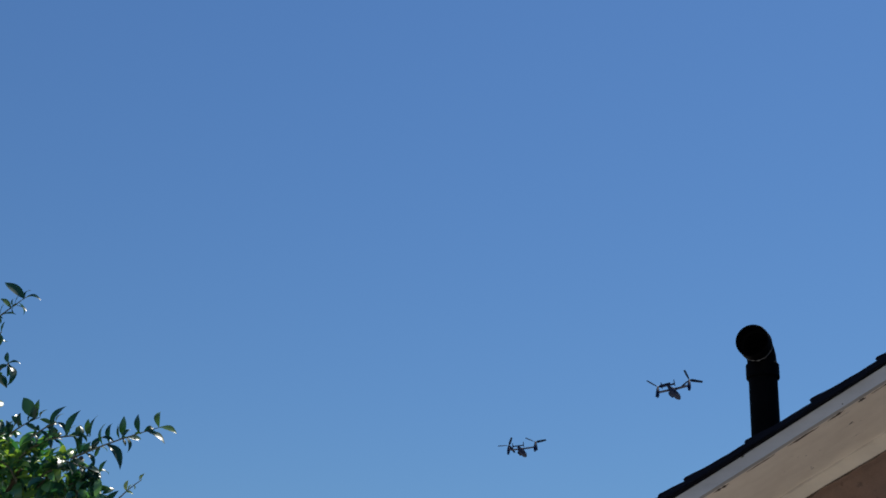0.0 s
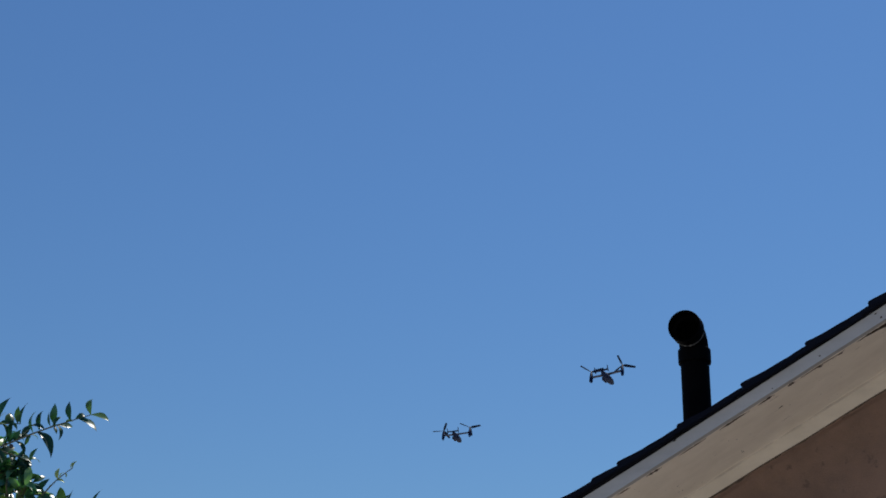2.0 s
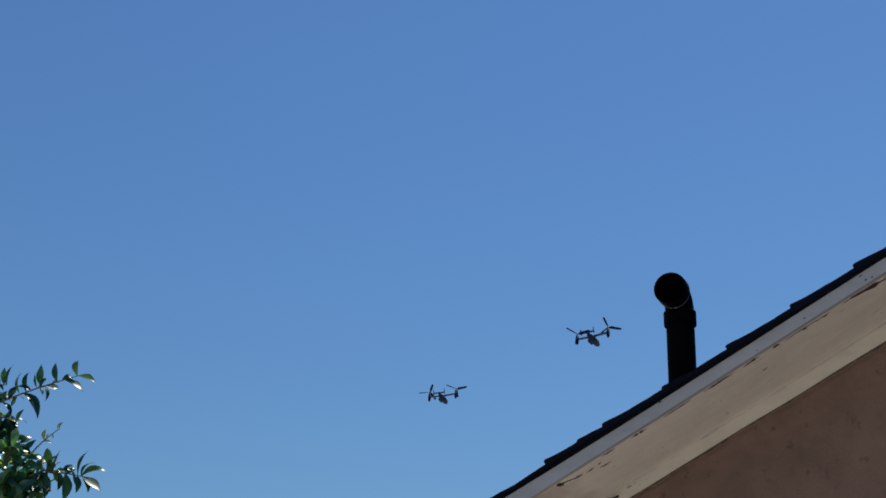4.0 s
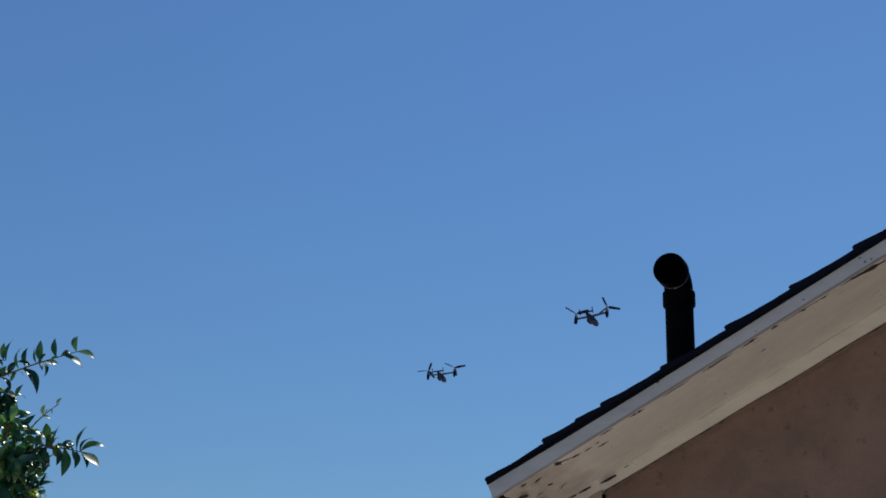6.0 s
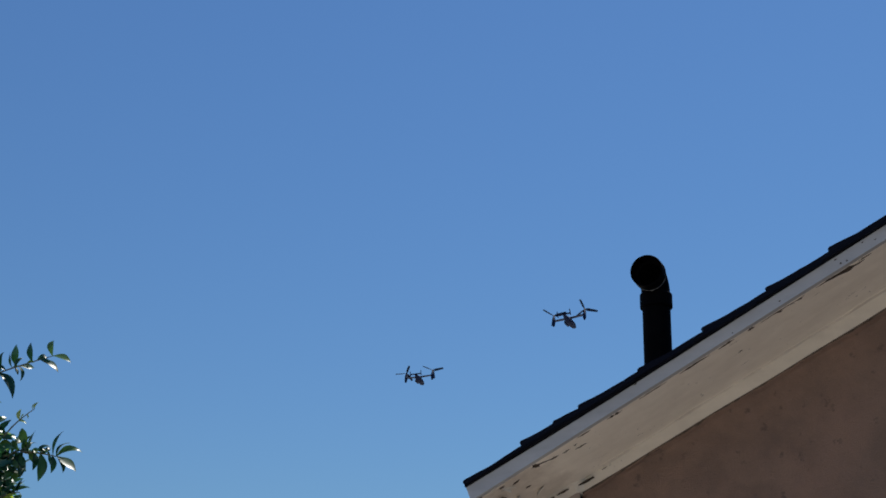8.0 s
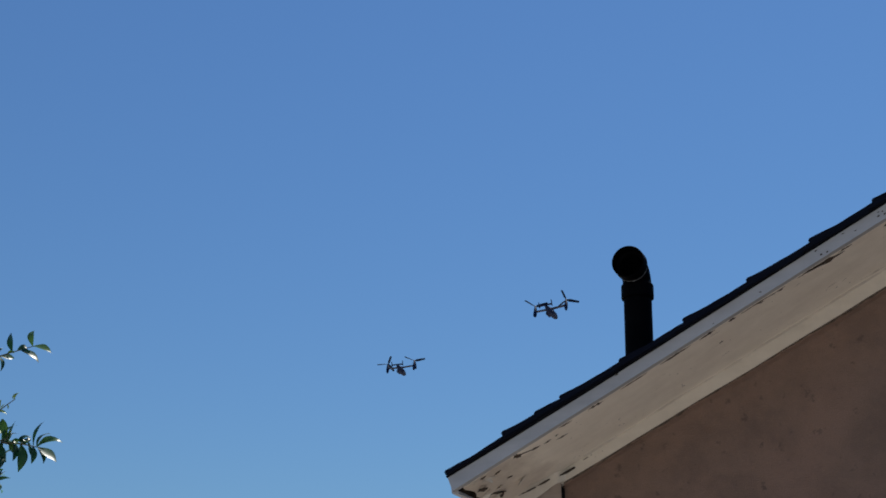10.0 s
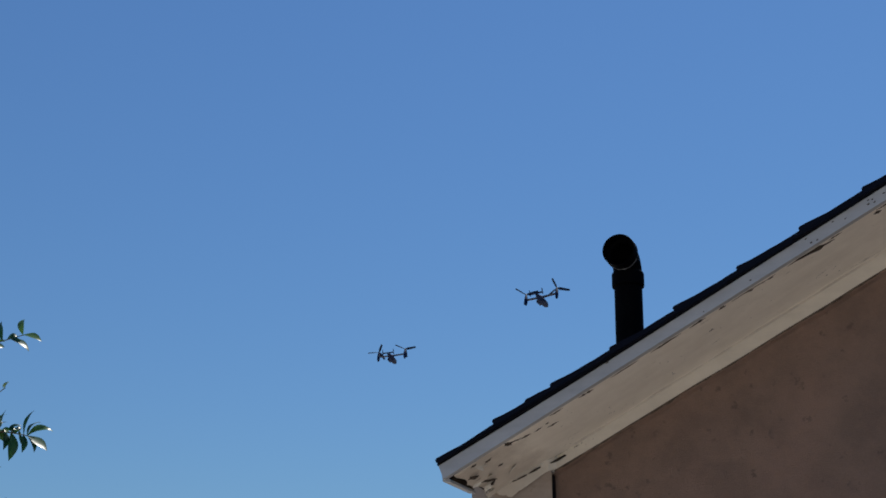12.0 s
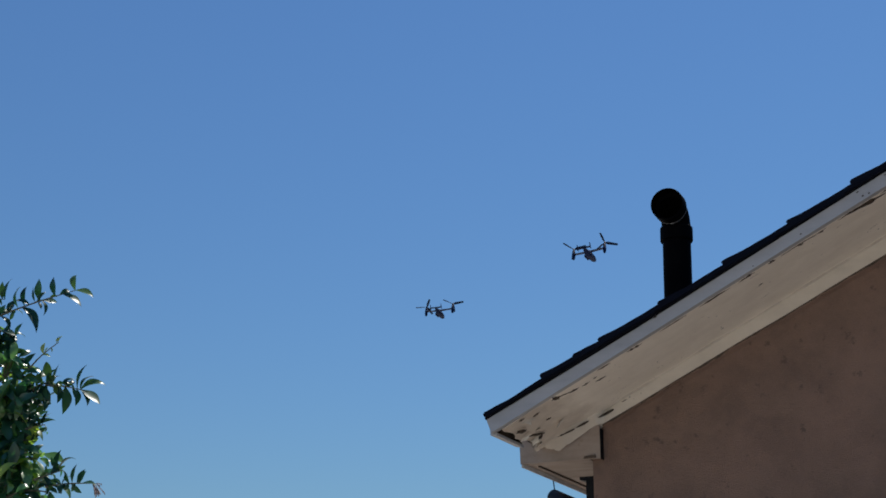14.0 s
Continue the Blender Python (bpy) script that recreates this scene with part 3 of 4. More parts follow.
# lamp on the side wall below the eave
lamp = new("wall_lamp")
lamp.matrix_world = HOUSE @ pose(0.215, 0.46, 2.30)
tagged(lamp, "black metal lamp fixture on the wall under the eave", "wall lamp")
bm = bmesh.new()
prism(bm, [(-0.040, -0.20), (0.0, -0.20), (0.0, 0.058), (-0.062, 0.058), (-0.062, 0.048), (-0.040, 0.044)], "y", -0.035, 0.035)
soften(bm, 0.003)
part("mounting_box", bm, BLACK_METAL, lamp)
bm = bmesh.new()
tube(bm, [(-0.030, 0.06, -0.062), (-0.15, 0.13, -0.006), (-0.240, 0.19, 0.036), (-0.248, 0.196, 0.040)], [0.025, 0.026, 0.026, 0.018], 20)
part("barrel", bm, BLACK_METAL, lamp, smooth=True)
bm = bmesh.new()
tube(bm, [(-0.232, 0.19, 0.045), (-0.236, 0.19, 0.062), (-0.240, 0.19, 0.094)], [0.0022] * 3, 8)
part("hanger_wire", bm, BLACK_METAL, lamp)


# ---------------------------------------------------------------- aircraft
def loft(bm, stations, sides=20):
    """Rounded-box sections along y: (y, half width, bottom z, top z, squareness)."""
    rings = []
    for y, w, z0, z1, sq in stations:
        ring = []
        for k in range(sides):
            a = 2 * math.pi * k / sides
            c, s = math.cos(a), math.sin(a)
            ring.append(bm.verts.new((w * math.copysign(abs(c) ** sq, c), y, (z0 + z1) / 2 + (z1 - z0) / 2 * math.copysign(abs(s) ** sq, s))))
        rings.append(ring)
    for a, b in zip(rings, rings[1:]):
        for k in range(sides):
            bm.faces.new((a[k], a[(k + 1) % sides], b[(k + 1) % sides], b[k]))
    bm.faces.new(rings[0]), bm.faces.new(rings[-1][::-1])
    return bm


def slab(bm, root, tip, chord0, chord1, thick, axis):
    """A wing-like slab with a rounded nose from root to tip; chord along y. axis: the way of its thickness."""
    prof = [(0.5, 0.0), (0.42, 0.38), (0.2, 0.5), (-0.15, 0.42), (-0.5, 0.06), (-0.5, -0.06), (-0.15, -0.42), (0.2, -0.5), (0.42, -0.38)]
    rings = []
    for p, c in ((root, chord0), (tip, chord1)):
        rings.append([bm.verts.new(Vector(p) + Vector((0, u * c, 0)) + Vector(axis) * v * thick) for u, v in prof])
    for k in range(len(prof)):
        bm.faces.new((rings[0][k], rings[0][(k + 1) % len(prof)], rings[1][(k + 1) % len(prof)], rings[1][k]))
    bm.faces.new(rings[0]), bm.faces.new(rings[1][::-1])
    return bm


NACELLE_TILT = 58.0


def tilted(bm, s):
    """Turns a nacelle piece up about the wing tip."""
    at = Matrix.Translation((s * 7.1, 0.3, 1.9))
    bm.transform(at @ Matrix.Rotation(radians(NACELLE_TILT), 4, "X") @ at.inverted())
    return bm


def aircraft(m, left_blades, right_blades, label):
    """A tiltrotor in forward flight: nose towards +y, wing high on the body."""
    a = new("tiltrotor_aircraft")
    a.matrix_world = m
    tagged(a, label, "aircraft", "tiltrotor aircraft in the sky")
    bm = bmesh.new()
    loft(bm, [(8.6, 0.15, -0.55, -0.25, 1.0), (8.2, 0.65, -0.95, 0.15, 0.9), (7.0, 1.05, -1.2, 0.75, 0.8), (5.2, 1.25, -1.3, 1.15, 0.7), (2.0, 1.3, -1.3, 1.3, 0.65),
              (-2.5, 1.3, -1.3, 1.35, 0.65), (-5.0, 1.0, -0.6, 1.3, 0.75), (-7.4, 0.6, 0.35, 1.2, 0.85), (-8.6, 0.25, 0.75, 1.1, 1.0)])
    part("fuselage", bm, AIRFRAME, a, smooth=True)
    for s in (-1, 1):
        bm = bmesh.new()
        loft(bm, [(3.4, 0.1, -0.9, -0.6, 1.0), (2.6, 0.5, -1.35, -0.1, 0.8), (-1.6, 0.55, -1.35, 0.0, 0.8), (-3.2, 0.1, -0.8, -0.4, 1.0)])
        for v in bm.verts:
            v.co.x += s * 1.45
        part("sponson", bm, AIRFRAME, a, smooth=True)
    bm = bmesh.new()
    loft(bm, [(1.9, 0.9, 1.1, 1.6, 0.8), (0.6, 1.2, 1.1, 1.95, 0.75), (-1.2, 1.1, 1.1, 1.9, 0.8), (-2.6, 0.5, 1.0, 1.5, 0.9)])
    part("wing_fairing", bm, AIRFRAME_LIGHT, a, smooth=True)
    bm = bmesh.new()
    slab(bm, (-2.8, -7.6, 1.25), (2.8, -7.6, 1.25), 1.9, 1.9, 0.50, (0, 0, 1))
    part("tailplane", bm, AIRFRAME, a)
    for s in (-1, 1):
        bm = bmesh.new()
        slab(bm, (s * 2.85, -7.8, 0.35), (s * 2.85, -7.95, 2.9), 2.0, 1.4, 0.26, (1, 0, 0))
        part("tail_fin", bm, AIRFRAME, a)
        bm = bmesh.new()
        slab(bm, (s * 1.0, 0.0, 1.55), (s * 6.6, 0.55, 1.9), 2.6, 2.4, 0.55, (0, 0, 1))
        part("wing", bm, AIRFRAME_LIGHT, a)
        bm = bmesh.new()
        loft(bm, [(3.1, 0.42, 1.5, 2.3, 1.0), (2.2, 0.62, 1.15, 2.5, 0.85), (0.0, 0.72, 0.85, 2.55, 0.8), (-1.6, 0.68, 0.9, 2.4, 0.8), (-2.6, 0.45, 1.1, 2.1, 0.9)], 16)
        for v in bm.verts:
            v.co.x += s * 7.1
        nacelle = part("nacelle", tilted(bm, s), AIRFRAME, a, smooth=True)
        bm = bmesh.new()
        loft(bm, [(4.6, 0.05, 1.85, 1.95, 1.0), (4.1, 0.35, 1.55, 2.25, 1.0), (3.11, 0.45, 1.45, 2.35, 1.0)], 16)
        for v in bm.verts:
            v.co.x += s * 7.1
        part("spinner", tilted(bm, s), ROTOR, nacelle, smooth=True)
        for deg in (left_blades if s < 0 else right_blades):
            bm = bmesh.new()
            rings = []
            for r, chord, twist in ((0.35, 0.5, 50), (1.3, 1.30, 34), (3.4, 1.20, 24), (5.75, 0.95, 16), (5.85, 0.6, 14)):
                w = radians(twist)
                rings.append([bm.verts.new((r, dy, dx)) for dx, dy in
                              ((chord / 2 * math.cos(w), chord / 2 * math.sin(w)), (0.06 * -math.sin(w), 0.06 * math.cos(w)),
                               (-chord / 2 * math.cos(w), -chord / 2 * math.sin(w)), (0.06 * math.sin(w), -0.06 * math.cos(w)))])
            for p, q in zip(rings, rings[1:]):
                for k in range(4):
                    bm.faces.new((p[k], p[(k + 1) % 4], q[(k + 1) % 4], q[k]))
            bm.faces.new(rings[0]), bm.faces.new(rings[-1][::-1])
            bm.transform(Matrix.Translation((s * 7.1, 3.75, 1.9)) @ Matrix.Rotation(-radians(deg), 4, "Y"))
            part("rotor_blade", tilted(bm, s), ROTOR, nacelle)
    return a


aircraft(pose(-7.6, 687.8, 203.6, 2, -3.5, -13), (176, 62, -72), (6, 140, -95), "grey tiltrotor aircraft flying away in the clear sky")
aircraft(pose(59.3, 566.2, 194.7, 2, -6.0, -22), (125, 245, 5), (92, -28, 212), "grey tiltrotor aircraft flying away, banked slightly")

# ---------------------------------------------------------------- tree
tree = new("tree")
tree.matrix_world = pose(-2.35, 4.75, 0)
tagged(tree, "broadleaf tree with glossy green leaves beside the house", "tree")
BASE = Vector((-2.35, 4.75, 0))


def local(x, y, z):
    return Vector((x, y, z)) - BASE


bm = bmesh.new()
tube(bm, [(0, 0, -0.05), (0.01, 0, 0.15), (0.03, 0.01, 0.7), (-0.02, 0.02, 1.25), (0.02, 0.0, 1.7)], [0.11, 0.085, 0.07, 0.062, 0.055], 14)
part("trunk", bm, BARK, tree, smooth=True)
rng = random.Random(5)
FORK = Vector((0.02, 0.0, 1.66))


def limb(a, b, r0, r1, name="limb", mat=BARK, bow=0.06):
    bm = bmesh.new()
    pts, rad = [], []
    n = 8
    bend_way = Vector((rng.uniform(-1, 1), rng.uniform(-1, 1), rng.uniform(0.2, 1))).normalized() * bow
    for i in range(n + 1):
        u = i / n
        pts.append(a.lerp(b, u) + bend_way * math.sin(math.pi * u))
        rad.append(r0 + (r1 - r0) * u)
    tube(bm, pts, rad, 8)
    part(name, bm, mat, tree, smooth=True)
    return pts


# clumps of the crown: centre and radius
CLUMPS = [((-1.76, 4.55, 2.76), 0.19), ((-2.05, 4.65, 2.78), 0.30), ((-1.56, 4.50, 2.50), 0.17), ((-1.92, 4.55, 2.36), 0.38), ((-1.48, 4.45, 2.27), 0.15), ((-1.53, 4.48, 2.63), 0.14), ((-1.78, 4.5, 2.85), 0.12), ((-1.93, 4.55, 2.86), 0.15), ((-1.63, 4.47, 2.82), 0.10), ((-1.49, 4.46, 2.54), 0.10), ((-1.43, 4.46, 2.40), 0.10),
          ((-2.45, 4.8, 2.75), 0.45), ((-2.55, 4.9, 2.2), 0.5), ((-1.65, 4.5, 2.05), 0.28), ((-2.05, 5.05, 2.5), 0.4), ((-2.25, 4.75, 3.12), 0.26),
          ((-2.7, 5.0, 3.0), 0.35), ((-1.95, 4.5, 1.9), 0.3)]
for c, r in CLUMPS:
    limb(FORK, local(*c), 0.03, 0.008)


def leaf_shape(length, width, curl, fold, sweep):
    """Vertices and faces of one leaf: stalk at the origin, pointed tip along +x, upper side +z, bent sideways by sweep."""
    n = 8
    verts, faces = [], []
    for i in range(n + 1):
        u = i / n
        w = width / 2 * math.sin(math.pi * min(1.0, 0.015 + 0.975 * u ** 1.04)) ** 0.95 + 0.008 * (1 - u)
        ang = curl * u * u
        x = length * u * (1 - 0.16 * ang * ang)
        z = -length * 0.5 * u * math.sin(ang)
        y = sweep * length * u * u
        ripple = 0.02 * math.sin(9 * u + 3 * sweep)
        verts += [(x, y - w, z + fold * w + ripple * width), (x, y, z), (x, y + w, z + fold * w - ripple * width)]
    for i in range(n):
        a = 3 * i
        faces += [(a, a + 3, a + 4, a + 1), (a + 1, a + 4, a + 5, a + 2)]
    return verts, faces


# width, curl, fold, sideways bend: flat, recurved, folded and sickle-shaped leaves
SHAPES = [leaf_shape(1.0, w, c, f, s) for w, c, f, s in (
    (0.40, 0.5, 0.25, -0.20), (0.36, 0.9, 0.40, -0.30), (0.44, 0.3, 0.18, -0.10), (0.34, 1.2, 0.50, -0.16),
    (0.40, 0.5, 0.25, 0.20), (0.36, 0.9, 0.40, 0.30), (0.44, 0.3, 0.18, 0.10), (0.34, 1.2, 0.50, 0.16),
    (0.38, 1.7, 0.35, 0.05), (0.34, 1.4, 0.30, -0.08))]


def shape_mesh(name, shape, material):
    me = bpy.data.meshes.new(name)
    me.from_pydata(shape[0], [], shape[1])
    me.materials.append(material)
    for p in me.polygons:
        p.use_smooth = True
    return me


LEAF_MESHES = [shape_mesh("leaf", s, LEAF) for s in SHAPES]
YOUNG_MESH = shape_mesh("young_leaf", SHAPES[1], YOUNG)


def leaf_pose(at, way, up, size):
    """A matrix whose x runs along the leaf and whose z is near up."""
    x = way.normalized()
    y = up.cross(x)
    y = y.normalized() if y.length > 1e-4 else Vector((0, 1, 0))
    z = x.cross(y)
    m = Matrix((x, y, z)).transposed().to_4x4()
    return Matrix.Translation(at) @ m @ Matrix.Diagonal((size, size, size, 1))


mass_verts, mass_faces = [], []


def add_to_mass(m):
    sv, sf = SHAPES[rng.randrange(10)]
    k = len(mass_verts)
    mass_verts.extend(tuple(m @ Vector(v)) for v in sv)
    mass_faces.extend(tuple(k + q for q in f) for f in sf)


def sprig(a, b, count, size, bow=0.03, mass=False):
    """A twig from a to b with leaves that rise from it in turn, ending in a tuft."""
    a, b = local(*a), local(*b)
    pts = limb(a, b, 0.0045, 0.0016, "twig", TWIG, bow)
    way = (b - a).normalized()
    for i in range(count):
        u = 0.15 + 0.85 * (i + 0.5) / count
        k = min(int(u * 8), 7)
        at = pts[k].lerp(pts[k + 1], u * 8 - k)
        turn = i * 2.4 + rng.uniform(-0.5, 0.5)
        side = Vector((0.15 * math.sin(turn), math.cos(turn) * 0.8, math.sin(turn)))
        side = side - way * side.dot(way)
        out = (way * rng.uniform(0.35, 1.0) + side.normalized() * rng.uniform(0.6, 1.1))
        out.z += 0.30
        up = Vector((rng.uniform(-0.9, 0.9), rng.uniform(-2.0, 0.4), 0.8))
        m = leaf_pose(at, out, up, size * rng.uniform(0.75, 1.15))
        if mass:
            add_to_mass(m)
            continue
        ob = new("leaf", LEAF_MESHES[rng.randrange(10)])
        ob.parent = tree
        ob.matrix_local = m


def set_leaves(a, b, leaves, bow=0.006, young=False):
    """A twig with chosen leaves: (place along the twig, rise in degrees, length in millimetres). Tips droop to the outer side."""
    pts = limb(local(*a), local(*b), 0.0030 if young else 0.0040, 0.0014, "twig", TWIG, bow)
    for u, deg, mm in leaves:
        k = min(int(u * 8), 7)
        at = pts[k].lerp(pts[k + 1], u * 8 - k)
        c, s = math.cos(radians(deg)), math.sin(radians(deg))
        turn = radians(deg + (8 if c > 0 else -8))      # the droop brings the tip back
        lean = rng.uniform(-0.30, 0.15)
        kind = rng.choice((0, 0, 1, 2, 3)) + (0 if c > 0 else 4)
        ob = new("young_leaf" if young else "leaf", YOUNG_MESH if young else LEAF_MESHES[kind])
        ob.parent = tree
        up = Vector((-s * 0.8 + rng.uniform(-0.4, 0.4), rng.uniform(-1.4, -0.25), abs(c) * 0.7 + 0.1))
        ob.matrix_local = leaf_pose(at, Vector((math.cos(turn), lean, math.sin(turn))), up, mm / 1000 * (1.0 if young else 1.14))
    # small leaves and side shoots crowd the older part of the twig
    way = (pts[-1] - pts[0]).normalized()
    for i in range(0 if young else 6 + 2 * len(leaves) // 3):
        u = 0.9 * rng.random() ** 1.3
        k = min(int(u * 8), 7)
        at = pts[k].lerp(pts[k + 1], u * 8 - k)
        out = way * rng.uniform(0.0, 0.9) + Vector((rng.uniform(-0.4, 0.4), rng.uniform(-0.9, 0.9), rng.uniform(-0.9, 1.0)))
        ob = new("leaf", LEAF_MESHES[rng.randrange(10)])
        ob.parent = tree
        ob.matrix_local = leaf_pose(at, out, Vector((rng.uniform(-1, 1), rng.uniform(-1.6, 0.4), 0.6)), rng.uniform(0.026, 0.056))


# the long twig that reaches out over the sky
set_leaves((-1.574, 4.40, 2.858), (-1.282, 4.40, 2.969),
           [(1.0, -12, 66), (1.0, 110, 68), (0.86, -24, 72), (0.78, 112, 71), (0.61, 110, 79), (0.56, 116, 53), (0.63, -57, 48), (0.44, 103, 70), (0.49, 151, 47),
            (0.37, 116, 80), (0.41, -37, 90), (0.32, -95, 34), (0.25, -170, 47), (0.67, -25, 26), (0.1, 86, 70), (0.16, -38, 60), (0.87, 56, 18)])
set_leaves((-1.663, 4.40, 2.924), (-1.517, 4.40, 2.937),
           [(1.0, 90, 68), (0.94, 102, 54), (0.45, 76, 87), (0.38, 48, 49), (0.87, 160, 33), (0.57, -39, 48), (0.73, -15, 42), (0.19, 133, 51)])
set_leaves((-1.603, 4.40, 2.852), (-1.468, 4.40, 2.808),
           [(0.63, -31, 72), (1.0, 71, 43), (0.78, -39, 28), (0.61, -12, 57), (0.45, -57, 46), (0.29, 71, 44), (0.93, -80, 47), (0.71, -96, 49)])
# twigs on top of the crown
set_leaves((-1.812, 4.40, 2.930), (-1.701, 4.40, 3.005),
           [(0.87, 131, 90), (0.86, 98, 66), (0.98, 56, 36), (0.68, 90, 47), (0.88, -156, 29), (0.5, 138, 48), (0.99, 85, 29), (0.59, -22, 44)])
set_leaves((-1.723, 4.40, 2.930), (-1.642, 4.40, 2.985),
           [(0.73, 65, 77), (0.97, 75, 39), (0.8, 148, 40), (0.57, -14, 52), (0.34, 129, 40), (1.0, -29, 49)])
# sprays higher up
set_leaves((-1.950, 4.40, 3.334), (-1.826, 4.40, 3.447),
           [(0.97, 12, 64), (0.98, 141, 82), (1.0, 90, 40), (0.73, 81, 41), (0.68, 109, 34), (0.73, -20, 50), (0.37, 10, 52), (0.36, 84, 38)])
set_leaves((-1.943, 4.40, 3.291), (-1.889, 4.40, 3.317),
           [(0.95, 77, 38), (0.77, -65, 43), (0.52, 112, 45)])
set_leaves((-1.916, 4.40, 3.133), (-1.844, 4.40, 3.200),
           [(0.98, 117, 53), (0.98, 24, 37), (0.93, -51, 84), (0.97, -68, 47), (0.42, -46, 65), (0.55, 47, 32), (0.31, 119, 48)])
# the tuft that stands out below
set_leaves((-1.351, 4.40, 2.641), (-1.232, 4.40, 2.626),
           [(0.91, 78, 76), (1.0, 29, 79), (1.0, -34, 78), (1.0, -45, 57), (0.89, -79, 51), (1.0, 75, 60), (0.83, 136, 15), (0.46, 43, 53), (0.22, 92, 69),
            (0.57, -79, 81), (0.67, 129, 34), (0.78, -62, 32), (0.41, -79, 53), (0.61, 87, 20)])
set_leaves((-1.406, 4.40, 2.625), (-1.325, 4.40, 2.660),
           [(0.89, 118, 74), (0.67, 72, 57), (0.42, -60, 84), (0.2, -53, 56), (0.91, 42, 31), (0.55, 130, 50), (0.75, -39, 41)])
# leaves along the edge of the crown
set_leaves((-1.401, 4.40, 2.493), (-1.338, 4.40, 2.508),
           [(0.43, 26, 61), (0.83, 68, 46), (0.65, 60, 38), (0.37, 110, 45), (0.27, -39, 53), (0.94, -59, 26)])
set_leaves((-1.356, 4.40, 2.327), (-1.264, 4.40, 2.360),
           [(0.8, 57, 70), (0.67, 93, 70), (0.48, 127, 45), (0.86, 134, 50), (0.96, -54, 29), (0.28, -41, 46)])
# low twig with the dry flower head
set_leaves((-1.317, 4.40, 2.305), (-1.172, 4.40, 2.317),
           [(0.62, 97, 63), (0.72, 61, 46), (0.82, 1, 47), (0.56, 128, 44), (0.47, -130, 33), (0.25, -24, 67), (0.69, -114, 26), (0.75, 72, 28), (0.37, 146, 35)])
# young shoot
set_leaves((-1.413, 4.40, 2.692), (-1.321, 4.40, 2.787),
           [(0.56, 121, 43), (0.61, 76, 25), (0.5, 6, 33), (0.95, 106, 28), (0.98, 78, 29), (0.78, -57, 16), (0.24, 60, 24)], young=True)
# leaves that fill the crown's edge behind them
for a, b, count in (((-1.50, 4.46, 2.60), (-1.37, 4.42, 2.62), 9), ((-1.50, 4.46, 2.53), (-1.38, 4.42, 2.55), 9), ((-1.50, 4.46, 2.45), (-1.38, 4.42, 2.46), 9),
                    ((-1.48, 4.44, 2.66), (-1.38, 4.42, 2.67), 9), ((-1.50, 4.46, 2.38), (-1.36, 4.42, 2.40), 8), ((-1.46, 4.46, 2.30), (-1.30, 4.42, 2.29), 8),
                    ((-1.70, 4.46, 2.80), (-1.58, 4.42, 2.83), 9), ((-1.78, 4.46, 2.86), (-1.68, 4.42, 2.92), 9), ((-1.88, 4.46, 2.88), (-1.82, 4.42, 2.96), 8),
                    ((-1.95, 4.46, 2.90), (-1.92, 4.42, 2.98), 8), ((-1.60, 4.46, 2.72), (-1.48, 4.42, 2.76), 8), ((-1.62, 4.46, 2.77), (-1.50, 4.42, 2.80), 8),
                    ((-1.58, 4.44, 2.74), (-1.48, 4.41, 2.81), 9), ((-1.56, 4.44, 2.70), (-1.45, 4.41, 2.74), 9), ((-1.52, 4.44, 2.66), (-1.42, 4.41, 2.70), 8),
                    ((-1.48, 4.44, 2.58), (-1.34, 4.41, 2.60), 9), ((-1.50, 4.44, 2.50), (-1.40, 4.41, 2.52), 9)):
    sprig(a, b, count, 0.066, 0.015)

# leafy twigs over the near side of the clumps
for c, r in CLUMPS[:6]:
    for i in range(11):
        d = Vector((rng.uniform(-0.6, 1), rng.uniform(-1, 0.0), rng.uniform(-0.5, 1))).normalized()
        a, b = Vector(c) + d * r * 0.35, Vector(c) + d * r * 1.12
        sprig(tuple(a), tuple(b), 4, 0.078, 0.02, mass=True)

# the rest of the crown, leaf by leaf in one mass
for c, r in CLUMPS:
    for i in range(int((400 if c[2] < 2.5 else 260) * (r / 0.3) ** 1.5) + 28 if r < 0.4 else 900):
        d = Vector((rng.gauss(0, 1), rng.gauss(0, 1), rng.gauss(0, 1))).normalized()
        lump = 0.80 + 0.45 * noise.noise(d * 2.3 + Vector(c))
        at = local(*c) + d * r * lump * rng.random() ** 0.45
        way = d + Vector((rng.uniform(-0.9, 0.9), rng.uniform(-0.9, 0.9), rng.uniform(-0.9, 0.7)))
        up = Vector((rng.uniform(-0.9, 0.9), rng.uniform(-1.3, 0.5), 1.0))
        m = leaf_pose(at, way, up, 0.080 * rng.uniform(0.7, 1.2))
        add_to_mass(m)
me = bpy.data.meshes.new("crown")
me.from_pydata(mass_verts, [], mass_faces)
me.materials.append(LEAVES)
for p in me.polygons:
    p.use_smooth = True
crown = new("crown", me)
crown.parent = tree
tagged(crown, "dense glossy green foliage", kind="stuff")

# a dry, faded flower head at a twig's end
for i in range(12):
    bm = bmesh.new()
    a = local(-1.165, 4.40, 2.314)
    d = Vector((rng.uniform(0.0, 1.0), rng.uniform(-0.5, 0.5), rng.uniform(-1.0, 0.5))).normalized()
    e = a + d * rng.uniform(0.025, 0.045)
    tube(bm, [a, a.lerp(e, 0.5) + Vector((0, 0, rng.uniform(0, 0.008))), e, e + Vector((rng.uniform(-0.006, 0.008), 0, -0.008))], [0.0008, 0.0010, 0.0022, 0.0008], 6)
    part("dry_petal", bm, DRY, tree, "faded pinkish dry petal")

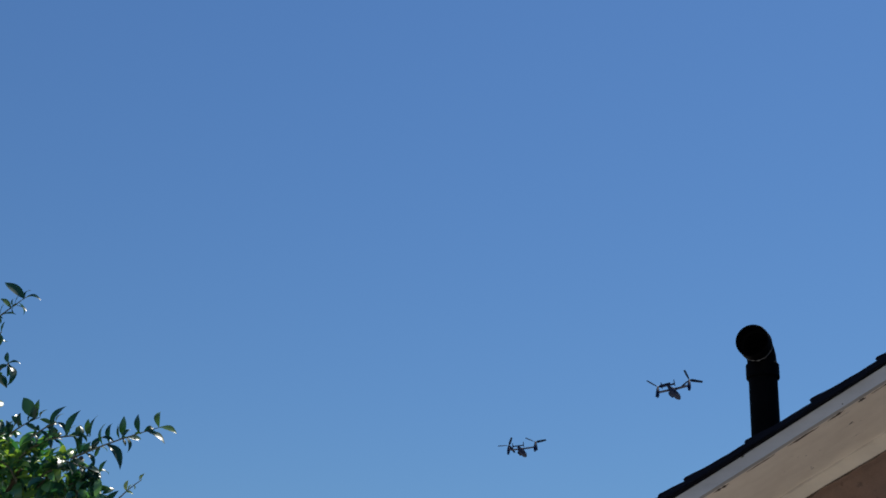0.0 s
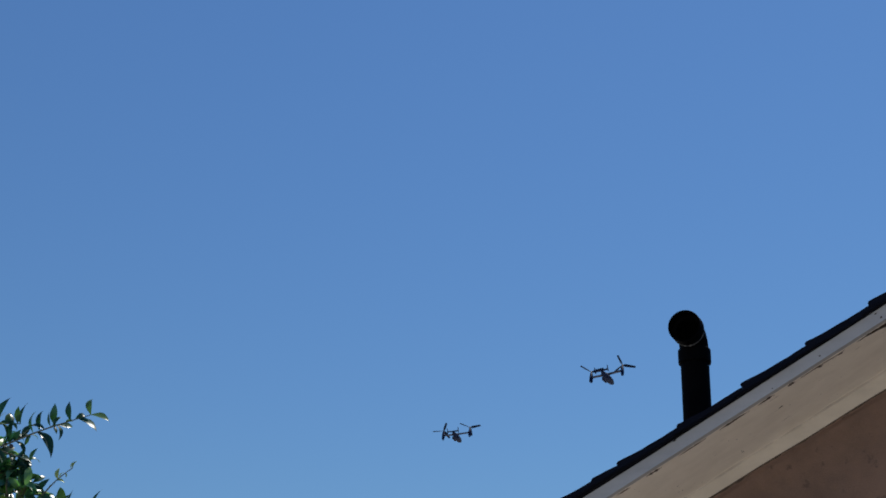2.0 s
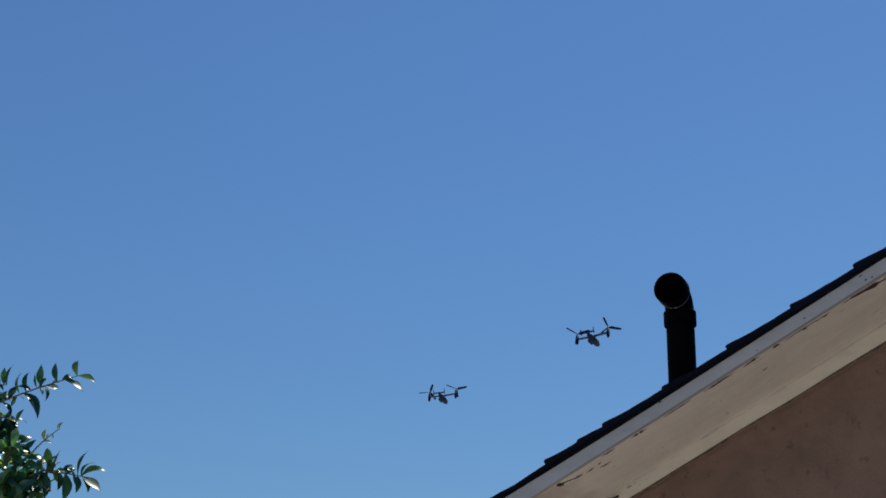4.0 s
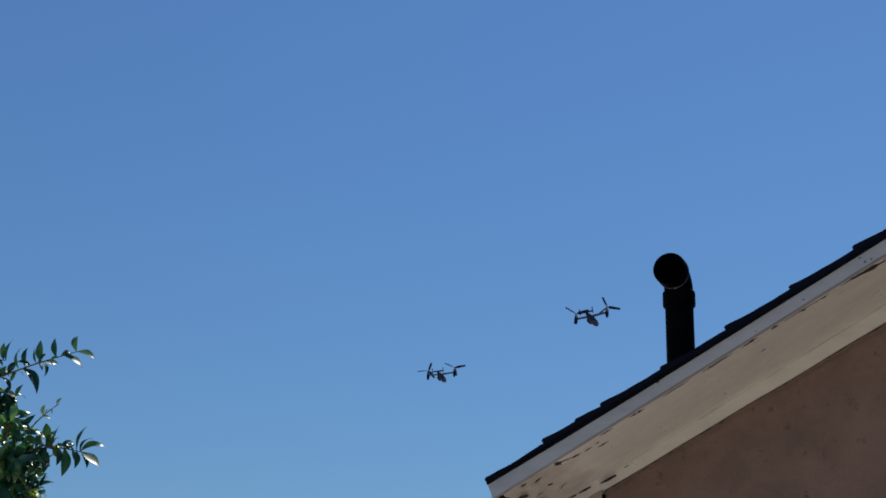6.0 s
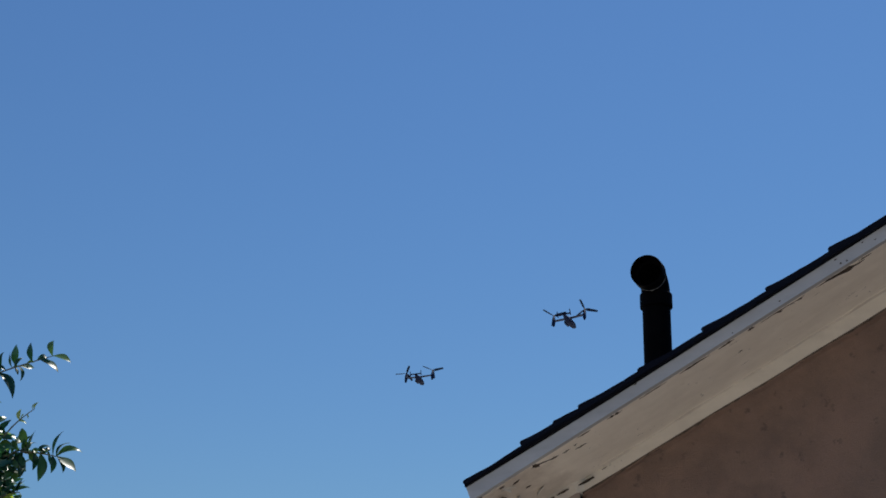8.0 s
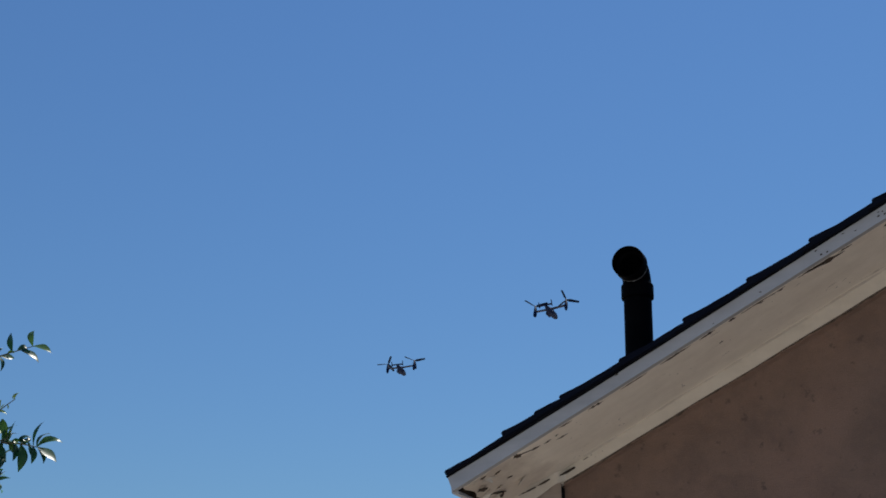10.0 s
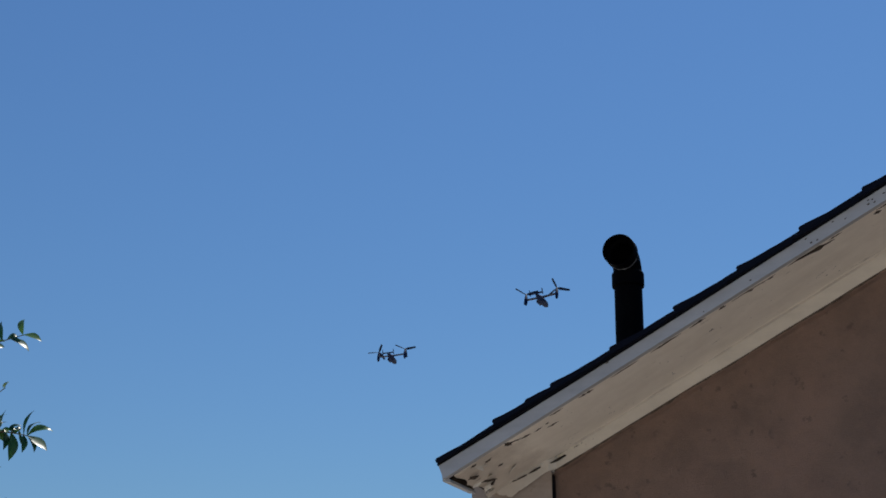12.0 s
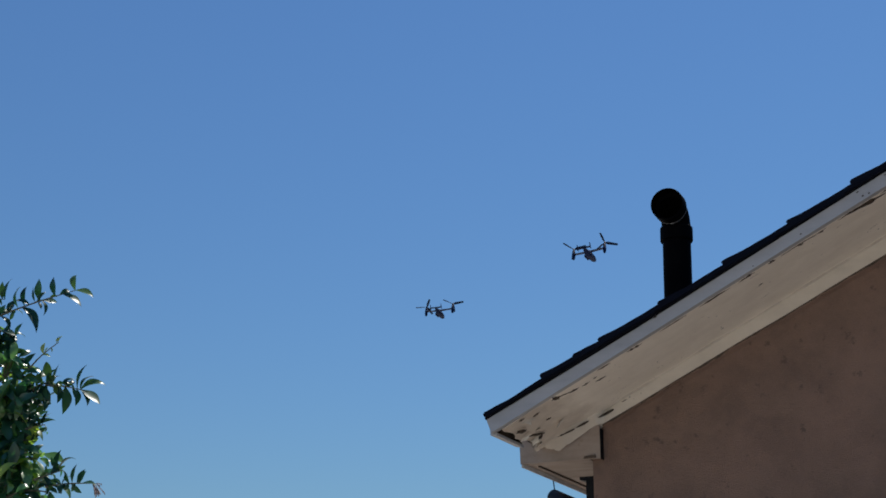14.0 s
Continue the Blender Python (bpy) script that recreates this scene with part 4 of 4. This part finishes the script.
# two dark berries
for at in ((-1.533, 4.385, 2.856), (-1.585, 4.36, 2.60)):
    bm = bmesh.new()
    bmesh.ops.create_icosphere(bm, subdivisions=2, radius=0.0075)
    bmesh.ops.translate(bm, verts=bm.verts, vec=local(*at))
    part("berry", bm, BERRY, tree, smooth=True)

# ---------------------------------------------------------------- shingles
EXPOSE = 0.1935               # level distance from course to course
FIRST = 0.020


def shingle_mesh(width, thick, lift, seed=0):
    """One wedge-shaped shingle: butt at the origin, up the slope along +x, level along +y. Its upper line is worn and a little hollow."""
    bm = bmesh.new()
    run, steps = 0.40, 18
    line = [(0.0, 0.011 + lift), (0.006, 0.0105 + lift), (run, 0.002), (run, 0.008)]
    for i in range(1, steps + 1):
        u = 1 - i / steps
        wear = 0.0016 * noise.noise(Vector((u * 9, seed * 3.7, 1.3))) + 0.0010 * noise.noise(Vector((u * 31, seed * 5.1, 0.4)))
        line.append((0.007 + (run - 0.007) * u, 0.008 + (thick + lift - 0.008) * (1 - u) - 0.0035 * math.sin(math.pi * min(1.0, 2 * u)) + wear))
    line.append((0.0, thick - 0.0035 + lift))
    prism(bm, line, "y", 0.0, width - 0.004)
    return mesh_of("shingle", bm, SHINGLE)


SHINGLE_MESHES = [shingle_mesh(0.33, t, e, k) for k, (t, e) in enumerate(((0.028, 0.0), (0.030, 0.001), (0.032, 0.001), (0.029, 0.0), (0.031, 0.0), (0.027, 0.001)))]
STARTER = shingle_mesh(0.33, 0.024, -0.006)
COURSES = int(RIDGE / EXPOSE) + 1
rng = random.Random(3)
tilt = math.atan(SLOPE)
far_v, far_f = [], []
for i in range(COURSES):
    x = FIRST - 0.012 + i * EXPOSE
    y = -0.016 - rng.uniform(0.0, 0.006)
    j = 0
    while y < LONG - 0.05:
        jitter = rng.uniform(-0.006, 0.006)
        me = SHINGLE_MESHES[rng.randrange(6)] if i else STARTER
        m = Matrix.Translation((x + jitter, y, top(x + jitter))) @ Matrix.Rotation(-tilt, 4, "Y")
        if j < 12 and x < RIDGE - 0.3:
            ob = new("shingle", me)
            ob.parent = roof
            ob.matrix_local = m
        elif x < RIDGE - 0.3:
            k = len(far_v)
            far_v += [tuple(m @ v.co) for v in me.vertices]
            far_f += [tuple(k + q for q in p.vertices) for p in me.polygons]
        mirror = Matrix.Translation((2 * RIDGE, 0, 0)) @ Matrix.Diagonal((-1, 1, 1, 1)) @ m
        if x < RIDGE - 0.3:
            k = len(far_v)
            far_v += [tuple(mirror @ v.co) for v in me.vertices]
            far_f += [tuple(k + q for q in reversed(p.vertices)) for p in me.polygons]
        y += 0.33
        j += 1
# thin half-courses that show as small extra steps at the rake
for x, t in ((0.31, 0.026), (1.52, 0.026)):
    ob = new("shingle", shingle_mesh(0.20, t + 0.003, 0.0))
    ob.parent = roof
    ob.matrix_local = Matrix.Translation((x, -0.018, top(x) + 0.001)) @ Matrix.Rotation(-tilt, 4, "Y")
me = bpy.data.meshes.new("far_shingles")
me.from_pydata(far_v, [], far_f)
me.materials.append(SHINGLE)
ob = new("far_shingles", me)
ob.parent = roof
tagged(ob, "dark asphalt shingles farther back", kind="stuff")
bm = bmesh.new()
prism(bm, [(RIDGE - 0.32, top(RIDGE - 0.32) + 0.03), (RIDGE, top(RIDGE) + 0.035), (RIDGE + 0.32, top(RIDGE - 0.32) + 0.03),
           (RIDGE + 0.32, top(RIDGE - 0.32) + 0.042), (RIDGE, top(RIDGE) + 0.05), (RIDGE - 0.32, top(RIDGE - 0.32) + 0.042)], "y", -0.02, LONG)
part("ridge_cap", bm, SHINGLE, roof)
